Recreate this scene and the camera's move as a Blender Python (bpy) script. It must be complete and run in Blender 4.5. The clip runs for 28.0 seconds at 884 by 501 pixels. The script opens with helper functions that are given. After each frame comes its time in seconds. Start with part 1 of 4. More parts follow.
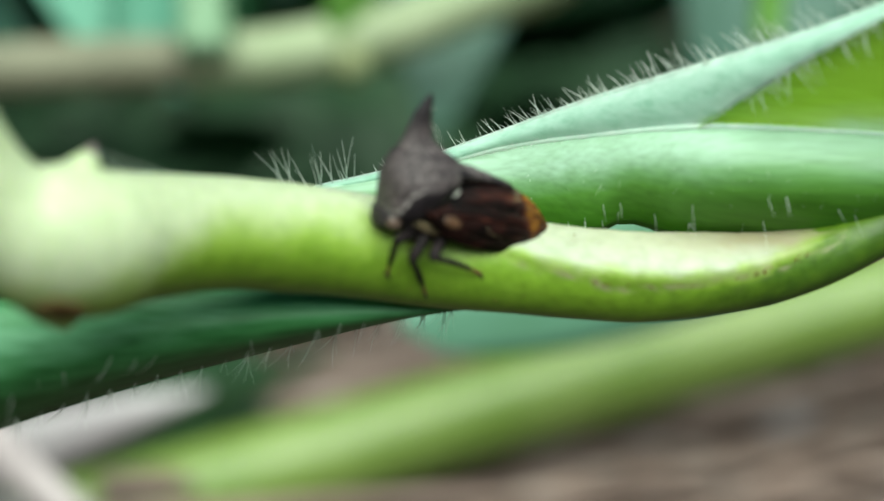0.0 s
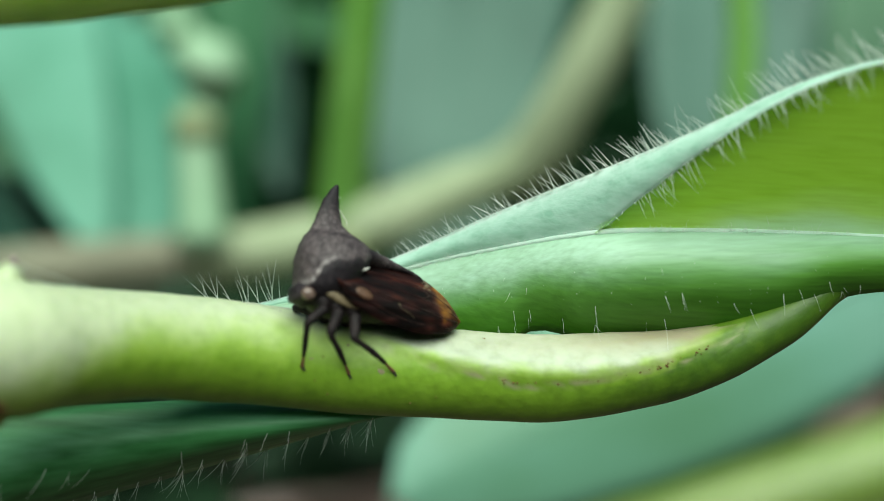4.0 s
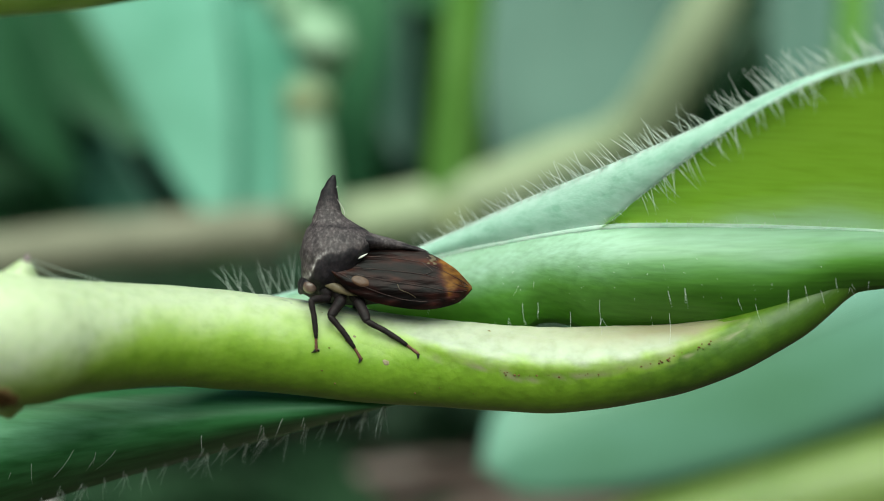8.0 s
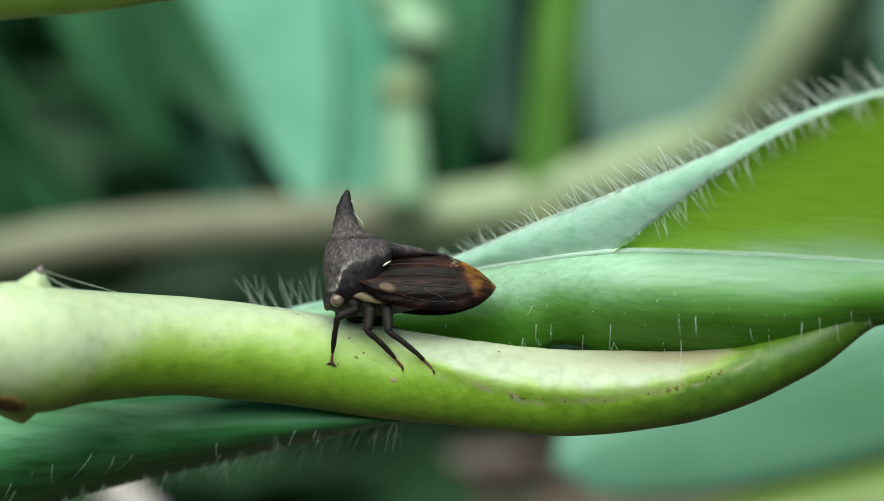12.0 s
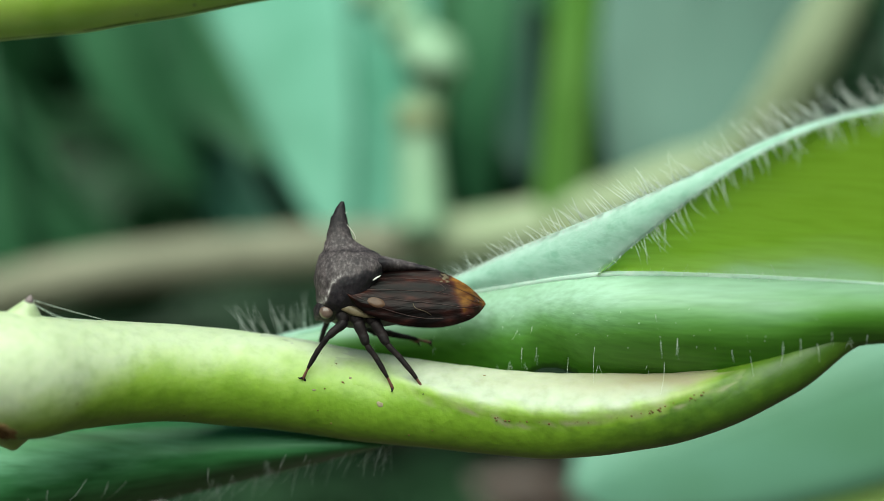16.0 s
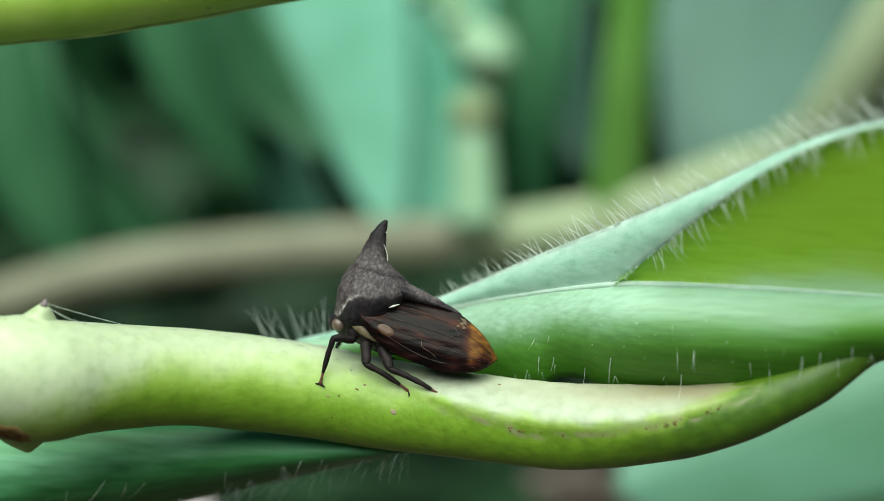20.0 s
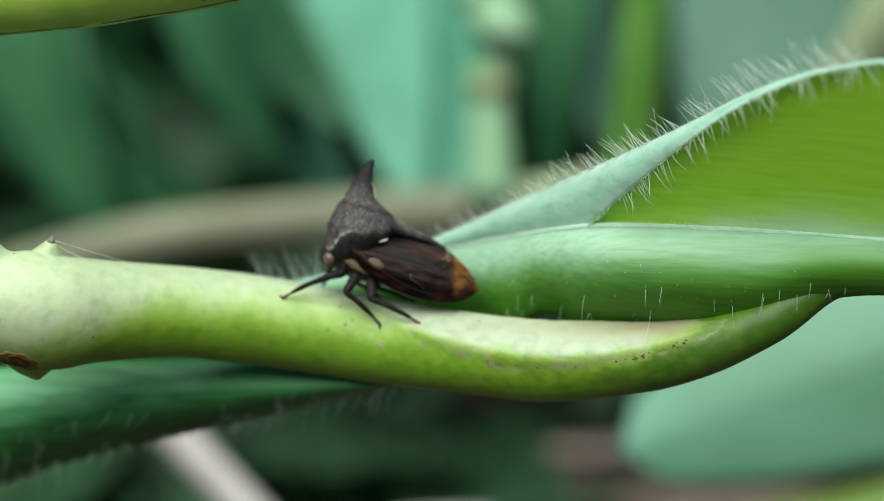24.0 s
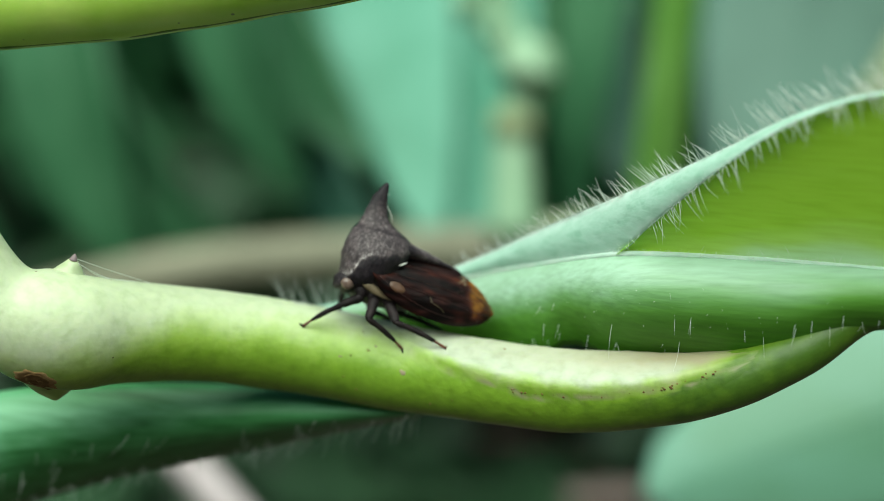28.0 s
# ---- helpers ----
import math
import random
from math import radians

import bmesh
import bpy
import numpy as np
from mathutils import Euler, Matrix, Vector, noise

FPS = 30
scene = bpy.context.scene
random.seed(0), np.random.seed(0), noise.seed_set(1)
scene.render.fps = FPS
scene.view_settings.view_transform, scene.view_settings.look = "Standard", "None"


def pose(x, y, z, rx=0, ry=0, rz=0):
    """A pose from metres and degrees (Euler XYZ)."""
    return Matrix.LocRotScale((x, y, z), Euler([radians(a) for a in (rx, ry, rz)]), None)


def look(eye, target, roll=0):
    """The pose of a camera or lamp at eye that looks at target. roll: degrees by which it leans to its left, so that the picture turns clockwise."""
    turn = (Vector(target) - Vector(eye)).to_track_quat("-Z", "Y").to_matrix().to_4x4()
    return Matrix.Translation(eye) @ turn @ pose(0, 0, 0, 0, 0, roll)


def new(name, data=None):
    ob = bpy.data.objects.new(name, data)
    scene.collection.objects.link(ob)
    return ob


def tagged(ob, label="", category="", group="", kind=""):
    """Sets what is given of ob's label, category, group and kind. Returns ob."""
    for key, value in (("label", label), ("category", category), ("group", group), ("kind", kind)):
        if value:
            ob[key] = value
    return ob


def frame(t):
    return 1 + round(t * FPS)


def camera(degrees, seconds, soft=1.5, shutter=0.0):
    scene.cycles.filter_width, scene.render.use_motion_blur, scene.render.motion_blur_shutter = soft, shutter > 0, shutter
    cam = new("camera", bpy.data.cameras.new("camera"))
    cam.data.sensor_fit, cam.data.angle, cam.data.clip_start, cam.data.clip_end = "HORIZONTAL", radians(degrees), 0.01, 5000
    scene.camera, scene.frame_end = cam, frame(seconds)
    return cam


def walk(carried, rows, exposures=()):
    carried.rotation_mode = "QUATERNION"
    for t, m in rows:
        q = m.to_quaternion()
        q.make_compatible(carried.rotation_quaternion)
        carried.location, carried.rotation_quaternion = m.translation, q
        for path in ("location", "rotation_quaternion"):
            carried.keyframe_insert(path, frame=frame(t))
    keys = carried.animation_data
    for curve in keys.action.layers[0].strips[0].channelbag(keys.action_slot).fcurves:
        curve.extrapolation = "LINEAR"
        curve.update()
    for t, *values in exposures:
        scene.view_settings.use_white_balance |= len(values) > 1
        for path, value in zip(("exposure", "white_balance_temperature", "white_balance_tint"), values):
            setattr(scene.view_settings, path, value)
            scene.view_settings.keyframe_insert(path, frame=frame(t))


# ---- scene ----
from mathutils.bvhtree import BVHTree

MM = 0.001
CLIP = 28.0

# ---- camera ----
cam = camera(35, CLIP, soft=0.6)
cam.data.dof.use_dof = True
cam.data.dof.focus_distance = 58.2 * MM
cam.data.dof.aperture_fstop = 23.0
# seconds; millimetres; degrees of yaw to the left, pitch up, roll
PATH = (
    (0.0, -11.00, -47.39, 10.99, -8.89, -17.09, 3.99),
    (0.5, -11.16, -47.70, 10.96, -9.56, -15.23, 5.41),
    (1.0, -11.30, -47.31, 10.94, -9.96, -14.17, 5.06),
    (1.5, -10.83, -47.87, 10.82, -9.97, -13.26, 4.89),
    (2.0, -10.21, -48.71, 10.61, -9.64, -12.32, 4.97),
    (2.5, -8.43, -49.80, 10.08, -8.67, -11.46, 3.72),
    (3.0, -6.63, -51.43, 9.38, -7.11, -9.98, 2.13),
    (3.5, -6.39, -51.91, 7.76, -6.98, -8.35, 1.11),
    (5.5, -5.22, -53.87, 7.51, -5.05, -7.97, 0.46),
    (6.0, -3.59, -54.20, 8.07, -3.45, -8.36, 0.57),
    (6.5, -2.76, -54.19, 8.08, -2.77, -8.96, 0.26),
    (7.0, -1.63, -54.49, 8.27, -1.66, -8.70, 0.39),
    (7.5, -0.83, -54.38, 8.96, -1.06, -9.09, 0.46),
    (8.0, 0.09, -53.89, 9.42, 0.09, -9.92, 0.01),
    (8.5, 0.53, -53.95, 9.38, 0.36, -9.31, 0.42),
    (9.0, 0.47, -53.80, 8.98, 1.01, -8.27, 0.56),
    (9.5, 1.37, -53.29, 9.61, 1.91, -9.08, 0.13),
    (10.0, 2.36, -52.71, 10.29, 2.37, -9.89, -0.23),
    (10.5, 3.01, -52.91, 10.76, 3.47, -9.87, -0.29),
    (11.0, 5.73, -52.80, 12.30, 6.20, -11.70, -0.20),
    (11.5, 4.95, -52.83, 10.58, 6.07, -11.32, -0.16),
    (12.0, 5.25, -53.40, 11.28, 5.78, -10.98, 0.56),
    (12.5, 5.70, -52.98, 11.41, 5.98, -11.06, 0.16),
    (14.5, 7.06, -53.95, 11.04, 6.98, -9.59, 0.09),
    (15.0, 7.16, -53.47, 11.24, 7.54, -10.12, -0.45),
    (15.5, 7.70, -53.75, 11.19, 7.89, -9.49, -0.28),
    (16.0, 7.51, -53.85, 11.36, 7.32, -9.89, -0.37),
    (16.5, 7.80, -54.14, 11.58, 7.36, -9.67, -0.05),
    (17.0, 7.87, -54.02, 11.14, 7.49, -9.36, -0.25),
    (17.5, 8.02, -53.83, 10.97, 7.62, -9.23, -0.38),
    (18.0, 8.03, -53.68, 10.94, 7.84, -9.33, -0.52),
    (18.5, 8.24, -53.50, 11.12, 8.08, -9.16, -0.40),
    (19.0, 9.30, -53.30, 11.09, 9.06, -8.59, 0.34),
    (19.5, 9.15, -52.97, 11.48, 9.45, -9.89, -0.30),
    (20.0, 9.87, -52.85, 12.03, 10.45, -10.34, -0.35),
    (20.5, 10.25, -52.57, 12.29, 11.87, -12.10, -0.55),
    (21.0, 10.73, -52.83, 11.41, 11.97, -11.57, -0.28),
    (21.5, 10.57, -53.18, 10.79, 11.68, -10.49, 0.20),
    (23.5, 12.10, -57.55, 12.32, 11.49, -10.52, 0.54),
    (24.0, 12.85, -55.98, 10.78, 12.02, -10.91, -0.34),
    (24.5, 13.10, -55.48, 11.48, 12.32, -12.14, -0.51),
    (25.0, 13.03, -56.05, 9.96, 13.31, -10.86, 0.43),
    (25.5, 12.28, -56.50, 10.03, 12.78, -9.79, 1.15),
    (26.0, 12.08, -56.29, 10.22, 12.98, -8.92, 1.35),
    (26.5, 12.00, -55.79, 10.49, 13.03, -9.43, 0.99),
    (27.0, 12.09, -55.29, 10.59, 13.38, -9.60, 0.76),
    (27.5, 12.13, -55.22, 10.57, 13.13, -9.82, 0.40),
    (28.0, 12.42, -55.39, 9.77, 12.82, -9.03, 0.54),
)


def eye_pose(x, y, z, yaw, pitch, roll):
    y_, p_ = radians(yaw), radians(pitch)
    ahead = Vector((-math.sin(y_) * math.cos(p_), math.cos(y_) * math.cos(p_), math.sin(p_)))
    eye = Vector((x, y, z)) * MM
    return look(eye, eye + ahead, roll)


walk(cam, [(row[0], eye_pose(*row[1:])) for row in PATH], exposures=((0.0, 1.2, 6500, -6), (1.0, 1.0, 6500, -6), (3.0, 1.03, 6500, -6), (8.0, 1.02, 6500, -6), (10.0, 0.98, 6500, -6), (12.0, 0.98, 6500, -6), (17.0, 1.06, 6500, -6), (21.5, 1.05, 6500, -6), (24.0, 0.95, 6500, -6), (25.0, 0.92, 6500, -6), (26.0, 1.02, 6500, -6), (28.0, 1.08, 6500, -6)))

# ---- light: open shade under a bright sky ----
world = bpy.data.worlds.new("sky")
world.use_nodes = True
scene.world = world
wn = world.node_tree
sky = wn.nodes.new("ShaderNodeTexSky")
sky.sky_type, sky.sun_disc = "NISHITA", False
sky.sun_elevation, sky.sun_rotation = radians(64), radians(187)
wn.links.new(sky.outputs[0], wn.nodes["Background"].inputs[0])
wn.nodes["Background"].inputs[1].default_value = 0.024
sun_data = bpy.data.lights.new("sun", "SUN")
sun_data.energy, sun_data.angle, sun_data.color = 3.0, radians(75), (1.0, 1.0, 0.94)
sun = new("sun", sun_data)
sun.matrix_world = look((0, 0, 1), Vector((0, 0, 1)) - Vector((-0.05, -0.44, 0.9)))

# ---- helpers for building ----
UP = Vector((0, math.sin(radians(10)), math.cos(radians(10))))
AWAY = Vector((0, math.cos(radians(10)), -math.sin(radians(10))))


def at(u, v, d):
    """A place in metres from millimetres to the right, up and away in a frame that leans back ten degrees."""
    return (Vector((u, 0, 0)) + UP * v + AWAY * d) * MM


def spline(pts, steps):
    """Catmull-Rom through rows of numbers; steps per span."""
    p = np.array([list(q) for q in pts], float)
    p = np.vstack([2 * p[0] - p[1], p, 2 * p[-1] - p[-2]])
    out = []
    for i in range(1, len(p) - 2):
        a, b, c, d = p[i - 1], p[i], p[i + 1], p[i + 2]
        for k in range(steps):
            t = k / steps
            out.append(0.5 * (2 * b + (c - a) * t + (2 * a - 5 * b + 4 * c - d) * t * t + (3 * b - a - 3 * c + d) * t ** 3))
    out.append(p[-2])
    return np.array(out)


def part(name, bm, material, parent=None, label="", smooth=True):
    me = bpy.data.meshes.new(name)
    bmesh.ops.recalc_face_normals(bm, faces=bm.faces[:])
    bm.to_mesh(me)
    bm.free()
    me.materials.append(material)
    if smooth:
        me.polygons.foreach_set("use_smooth", [True] * len(me.polygons))
    ob = new(name, me)
    if parent:
        ob.parent = parent
    if label:
        ob["label"] = label
    return ob


def thing(name, label, category, group="", kind=""):
    return tagged(new(name), label, category, group, kind)


def pigment_or_shade(ob, values):
    ob.data.attributes.new("pigment_or_shade", "FLOAT", "POINT").data.foreach_set("value", [float(v) for v in values])


def clamp(v):
    return min(1.0, max(0.0, v))


def ring_loft(bm, rings, cap=True):
    vs = [[bm.verts.new(Vector(p)) for p in r] for r in rings]
    for a, b in zip(vs, vs[1:]):
        n = len(a)
        for i in range(n):
            bm.faces.new((a[i], a[(i + 1) % n], b[(i + 1) % n], b[i]))
    if cap:
        bm.faces.new(vs[0][::-1])
        bm.faces.new(vs[-1])
    return vs


def tube(bm, pts, radii, seg=16, steps=6, squash=1.0, bump=0.0, freq=400.0, side=Vector((0, 0, 1))):
    """A swept round body through pts (metres) with radii (millimetres)."""
    rows = spline([(*p, r) for p, r in zip(pts, radii)], steps)
    rings = []
    for i, row in enumerate(rows):
        here = Vector(row[:3])
        tan = (Vector(rows[min(i + 1, len(rows) - 1)][:3]) - Vector(rows[max(i - 1, 0)][:3])).normalized()
        a = tan.cross(side).normalized()
        b = a.cross(tan).normalized()
        ring = []
        for k in range(seg):
            w = 2 * math.pi * k / seg
            way = a * math.cos(w) * squash + b * math.sin(w)
            p = here + way * max(row[3], 0.01) * MM
            if bump:
                p += way * noise.noise(p * freq) * bump * MM
            ring.append(p)
        rings.append(ring)
    ring_loft(bm, rings)
    return bm


def sheet(bm, grid, thick=0.15):
    """A sheet of some thickness (millimetres) over a grid of places."""
    g = [[Vector(p) for p in row] for row in grid]
    n, m = len(g), len(g[0])
    nor = [[None] * m for _ in range(n)]
    for i in range(n):
        for j in range(m):
            du = g[min(i + 1, n - 1)][j] - g[max(i - 1, 0)][j]
            dv = g[i][min(j + 1, m - 1)] - g[i][max(j - 1, 0)]
            c = du.cross(dv)
            nor[i][j] = c.normalized() if c.length > 1e-14 else Vector((0, 0, 1))
    if not thick:
        one = [[bm.verts.new(p) for p in row] for row in g]
        for i in range(n - 1):
            for j in range(m - 1):
                bm.faces.new((one[i][j], one[i + 1][j], one[i + 1][j + 1], one[i][j + 1]))
        return bm
    top = [[bm.verts.new(g[i][j] + nor[i][j] * thick * MM / 2) for j in range(m)] for i in range(n)]
    low = [[bm.verts.new(g[i][j] - nor[i][j] * thick * MM / 2) for j in range(m)] for i in range(n)]
    for i in range(n - 1):
        for j in range(m - 1):
            bm.faces.new((top[i][j], top[i + 1][j], top[i + 1][j + 1], top[i][j + 1]))
            bm.faces.new((low[i][j], low[i][j + 1], low[i + 1][j + 1], low[i + 1][j]))
    for i in range(n - 1):
        bm.faces.new((top[i][0], low[i][0], low[i + 1][0], top[i + 1][0]))
        bm.faces.new((top[i][-1], top[i + 1][-1], low[i + 1][-1], low[i][-1]))
    for j in range(m - 1):
        bm.faces.new((top[0][j], top[0][j + 1], low[0][j + 1], low[0][j]))
        bm.faces.new((top[-1][j], low[-1][j], low[-1][j + 1], top[-1][j + 1]))
    return bm


def hair(bm, root, way, length, thick, rng, curl=0.25):
    """One tapering hair: millimetres of length and thickness."""
    way = way.normalized()
    side = way.orthogonal().normalized()
    side.rotate(Matrix.Rotation(rng.uniform(0, 6.28), 3, way))
    rings = []
    for k in range(4):
        t = k / 3
        c = Vector(root) + (way * t * length + side * curl * length * t * t) * MM
        r = thick * (1 - 0.85 * t) * MM
        a, b = side, way.cross(side)
        rings.append([c + (a * math.cos(w) + b * math.sin(w)) * r for w in (0, 2.094, 4.189)])
    ring_loft(bm, rings)


# ---- materials ----
def material(name, colors, rough=0.5, scale=900.0, bump=0.15, bump_scale=3000.0, sss=0.0, trans=0.0, stretch=(1, 1, 1), spec=0.5, detail=4.0, speck=None, rad=0.6, coat=0.0, sheen=0.0, net=None, zones=None, stain=None):
    m = bpy.data.materials.new(name)
    m.use_nodes = True
    nt = m.node_tree
    bs = nt.nodes["Principled BSDF"]
    tc = nt.nodes.new("ShaderNodeTexCoord")
    mp = nt.nodes.new("ShaderNodeMapping")
    mp.inputs["Scale"].default_value = stretch
    nt.links.new(tc.outputs["Object"], mp.inputs[0])
    nz = nt.nodes.new("ShaderNodeTexNoise")
    nz.inputs["Scale"].default_value, nz.inputs["Detail"].default_value = scale, detail
    nt.links.new(mp.outputs[0], nz.inputs[0])
    cr = nt.nodes.new("ShaderNodeValToRGB")
    el = cr.color_ramp.elements
    while len(el) < len(colors):
        el.new(0.5)
    for k, c in enumerate(colors):
        el[k].position = 0.3 + 0.4 * k / max(1, len(colors) - 1)
        el[k].color = (*c, 1)
    nt.links.new(nz.outputs[0], cr.inputs[0])
    out = cr.outputs[0]
    if speck:
        vs = nt.nodes.new("ShaderNodeTexVoronoi")
        vs.inputs["Scale"].default_value = speck[1]
        nt.links.new(tc.outputs["Object"], vs.inputs[0])
        sr = nt.nodes.new("ShaderNodeValToRGB")
        sr.color_ramp.elements[0].position, sr.color_ramp.elements[1].position = speck[2], speck[2] * 1.6
        sr.color_ramp.elements[0].color, sr.color_ramp.elements[1].color = (1, 1, 1, 1), (0, 0, 0, 1)
        nt.links.new(vs.outputs[0], sr.inputs[0])
        mx = nt.nodes.new("ShaderNodeMix")
        mx.data_type = "RGBA"
        nt.links.new(sr.outputs[0], mx.inputs[0])
        nt.links.new(out, mx.inputs[6])
        mx.inputs[7].default_value = (*speck[0], 1)
        out = mx.outputs[2]
    if zones:
        # colour stops by place: own colour, some coloured-in shade, made uneven by noise
        za = nt.nodes.new("ShaderNodeAttribute")
        za.attribute_name = "pigment_or_shade"
        zn = nt.nodes.new("ShaderNodeTexNoise")
        zn.inputs["Scale"].default_value, zn.inputs["Detail"].default_value = zones[1], 8
        nt.links.new(mp.outputs[0], zn.inputs[0])
        zm = nt.nodes.new("ShaderNodeMath")
        zm.operation = "MULTIPLY_ADD"
        zm.inputs[1].default_value = zones[0]
        nt.links.new(zn.outputs[0], zm.inputs[0])
        zs = nt.nodes.new("ShaderNodeMath")
        zs.operation = "SUBTRACT"
        zs.inputs[1].default_value = zones[0] * 0.5
        nt.links.new(za.outputs["Fac"], zs.inputs[0])
        nt.links.new(zs.outputs[0], zm.inputs[2])
        zr = nt.nodes.new("ShaderNodeValToRGB")
        ze = zr.color_ramp.elements
        while len(ze) < len(zones[2]):
            ze.new(0.5)
        for k, (pos, c) in enumerate(zones[2]):
            ze[k].position = pos
            ze[k].color = (*c, 1)
        nt.links.new(zm.outputs[0], zr.inputs[0])
        zx = nt.nodes.new("ShaderNodeMix")
        zx.data_type, zx.blend_type = "RGBA", "MULTIPLY"
        zx.inputs[0].default_value = 1.0
        nt.links.new(zr.outputs[0], zx.inputs[6])
        nt.links.new(out, zx.inputs[7])
        out = zx.outputs[2]
    if stain:
        sa = nt.nodes.new("ShaderNodeAttribute")
        sa.attribute_name = "stain"
        sx = nt.nodes.new("ShaderNodeMix")
        sx.data_type = "RGBA"
        nt.links.new(sa.outputs["Fac"], sx.inputs[0])
        nt.links.new(out, sx.inputs[6])
        sx.inputs[7].default_value = (*stain, 1)
        out = sx.outputs[2]
    nt.links.new(out, bs.inputs["Base Color"])
    bs.inputs["Roughness"].default_value = rough
    bs.inputs["Specular IOR Level"].default_value = spec
    bs.inputs["Coat Weight"].default_value = coat
    bs.inputs["Sheen Weight"].default_value = sheen
    if sss:
        bs.inputs["Subsurface Weight"].default_value = sss
        bs.inputs["Subsurface Radius"].default_value = (0.6, 1.0, 0.25)
        bs.inputs["Subsurface Scale"].default_value = rad * MM
    if bump:
        b2 = nt.nodes.new("ShaderNodeTexNoise")
        b2.inputs["Scale"].default_value, b2.inputs["Detail"].default_value = bump_scale, 3
        nt.links.new(mp.outputs[0], b2.inputs[0])
        bp = nt.nodes.new("ShaderNodeBump")
        bp.inputs["Strength"].default_value, bp.inputs["Distance"].default_value = bump, 0.05 * MM
        nt.links.new(b2.outputs[0], bp.inputs["Height"])
        nt.links.new(bp.outputs[0], bs.inputs["Normal"])
    if net:
        vn = nt.nodes.new("ShaderNodeTexVoronoi")
        vn.feature = "DISTANCE_TO_EDGE"
        vn.inputs["Scale"].default_value = net[0]
        nt.links.new(mp.outputs[0], vn.inputs[0])
        mr = nt.nodes.new("ShaderNodeMapRange")
        mr.inputs["From Max"].default_value, mr.inputs["To Min"].default_value, mr.inputs["To Max"].default_value = 0.16, net[1], 0.0
        nt.links.new(vn.outputs[0], mr.inputs[0])
        mm = nt.nodes.new("ShaderNodeMix")
        mm.data_type = "RGBA"
        nt.links.new(mr.outputs[0], mm.inputs[0])
        nt.links.new(out, mm.inputs[6])
        mm.inputs[7].default_value = (*net[2], 1)
        out = mm.outputs[2]
        nt.links.new(out, bs.inputs["Base Color"])
    if trans:
        tr = nt.nodes.new("ShaderNodeBsdfTranslucent")
        nt.links.new(out, tr.inputs[0])
        ms = nt.nodes.new("ShaderNodeMixShader")
        ms.inputs[0].default_value = trans
        nt.links.new(bs.outputs[0], ms.inputs[1])
        nt.links.new(tr.outputs[0], ms.inputs[2])
        nt.links.new(ms.outputs[0], nt.nodes["Material Output"].inputs[0])
    return m


# stop 0.0 is the right end's shade, put into the skin colour
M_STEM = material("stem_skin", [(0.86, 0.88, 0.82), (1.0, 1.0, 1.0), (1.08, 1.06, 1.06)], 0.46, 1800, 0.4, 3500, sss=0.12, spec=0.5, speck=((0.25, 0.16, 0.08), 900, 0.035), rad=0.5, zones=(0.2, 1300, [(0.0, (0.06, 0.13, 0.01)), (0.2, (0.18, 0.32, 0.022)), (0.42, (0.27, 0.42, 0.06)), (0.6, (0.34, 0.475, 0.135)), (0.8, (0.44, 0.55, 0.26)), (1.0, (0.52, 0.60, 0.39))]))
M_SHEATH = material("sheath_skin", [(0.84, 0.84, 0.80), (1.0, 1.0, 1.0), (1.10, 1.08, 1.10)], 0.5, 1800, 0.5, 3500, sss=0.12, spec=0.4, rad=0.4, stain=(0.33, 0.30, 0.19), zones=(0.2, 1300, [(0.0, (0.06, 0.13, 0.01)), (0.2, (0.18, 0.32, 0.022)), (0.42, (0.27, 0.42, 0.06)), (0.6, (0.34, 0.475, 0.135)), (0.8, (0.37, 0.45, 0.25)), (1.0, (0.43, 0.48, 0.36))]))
M_LIP = material("sheath_skin", [(0.60, 0.58, 0.30), (0.74, 0.72, 0.52), (0.66, 0.58, 0.42), (0.45, 0.36, 0.18)], 0.5, 700, 0.4, 4000, sss=0.4, rad=0.5)
M_SCAR = material("scar", [(0.09, 0.052, 0.02), (0.23, 0.145, 0.06)], 0.9, 3000, 0.8, spec=0.1)
M_BLEMISH = material("blemish", [(0.20, 0.15, 0.09), (0.36, 0.32, 0.19)], 0.7, 2500, 0.5)
M_SCAB = material("scab", [(0.15, 0.085, 0.03), (0.26, 0.165, 0.07), (0.36, 0.25, 0.12)], 0.85, 1800, 0.8, spec=0.15)
M_SPIKE = material("bud_tip", [(0.14, 0.10, 0.12), (0.30, 0.24, 0.24)], 0.7, 1200, 0.3)
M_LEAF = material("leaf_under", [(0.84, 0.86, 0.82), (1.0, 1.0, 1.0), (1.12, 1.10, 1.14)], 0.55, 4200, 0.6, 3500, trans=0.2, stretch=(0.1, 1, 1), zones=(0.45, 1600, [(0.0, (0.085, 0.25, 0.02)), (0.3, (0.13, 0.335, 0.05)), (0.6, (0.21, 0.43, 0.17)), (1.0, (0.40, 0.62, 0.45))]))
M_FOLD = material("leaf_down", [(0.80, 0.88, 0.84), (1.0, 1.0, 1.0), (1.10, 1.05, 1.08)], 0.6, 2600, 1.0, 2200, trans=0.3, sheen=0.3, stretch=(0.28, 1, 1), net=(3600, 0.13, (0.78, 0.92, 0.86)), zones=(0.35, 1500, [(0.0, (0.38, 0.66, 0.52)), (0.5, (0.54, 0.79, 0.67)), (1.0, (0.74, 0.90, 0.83))]))
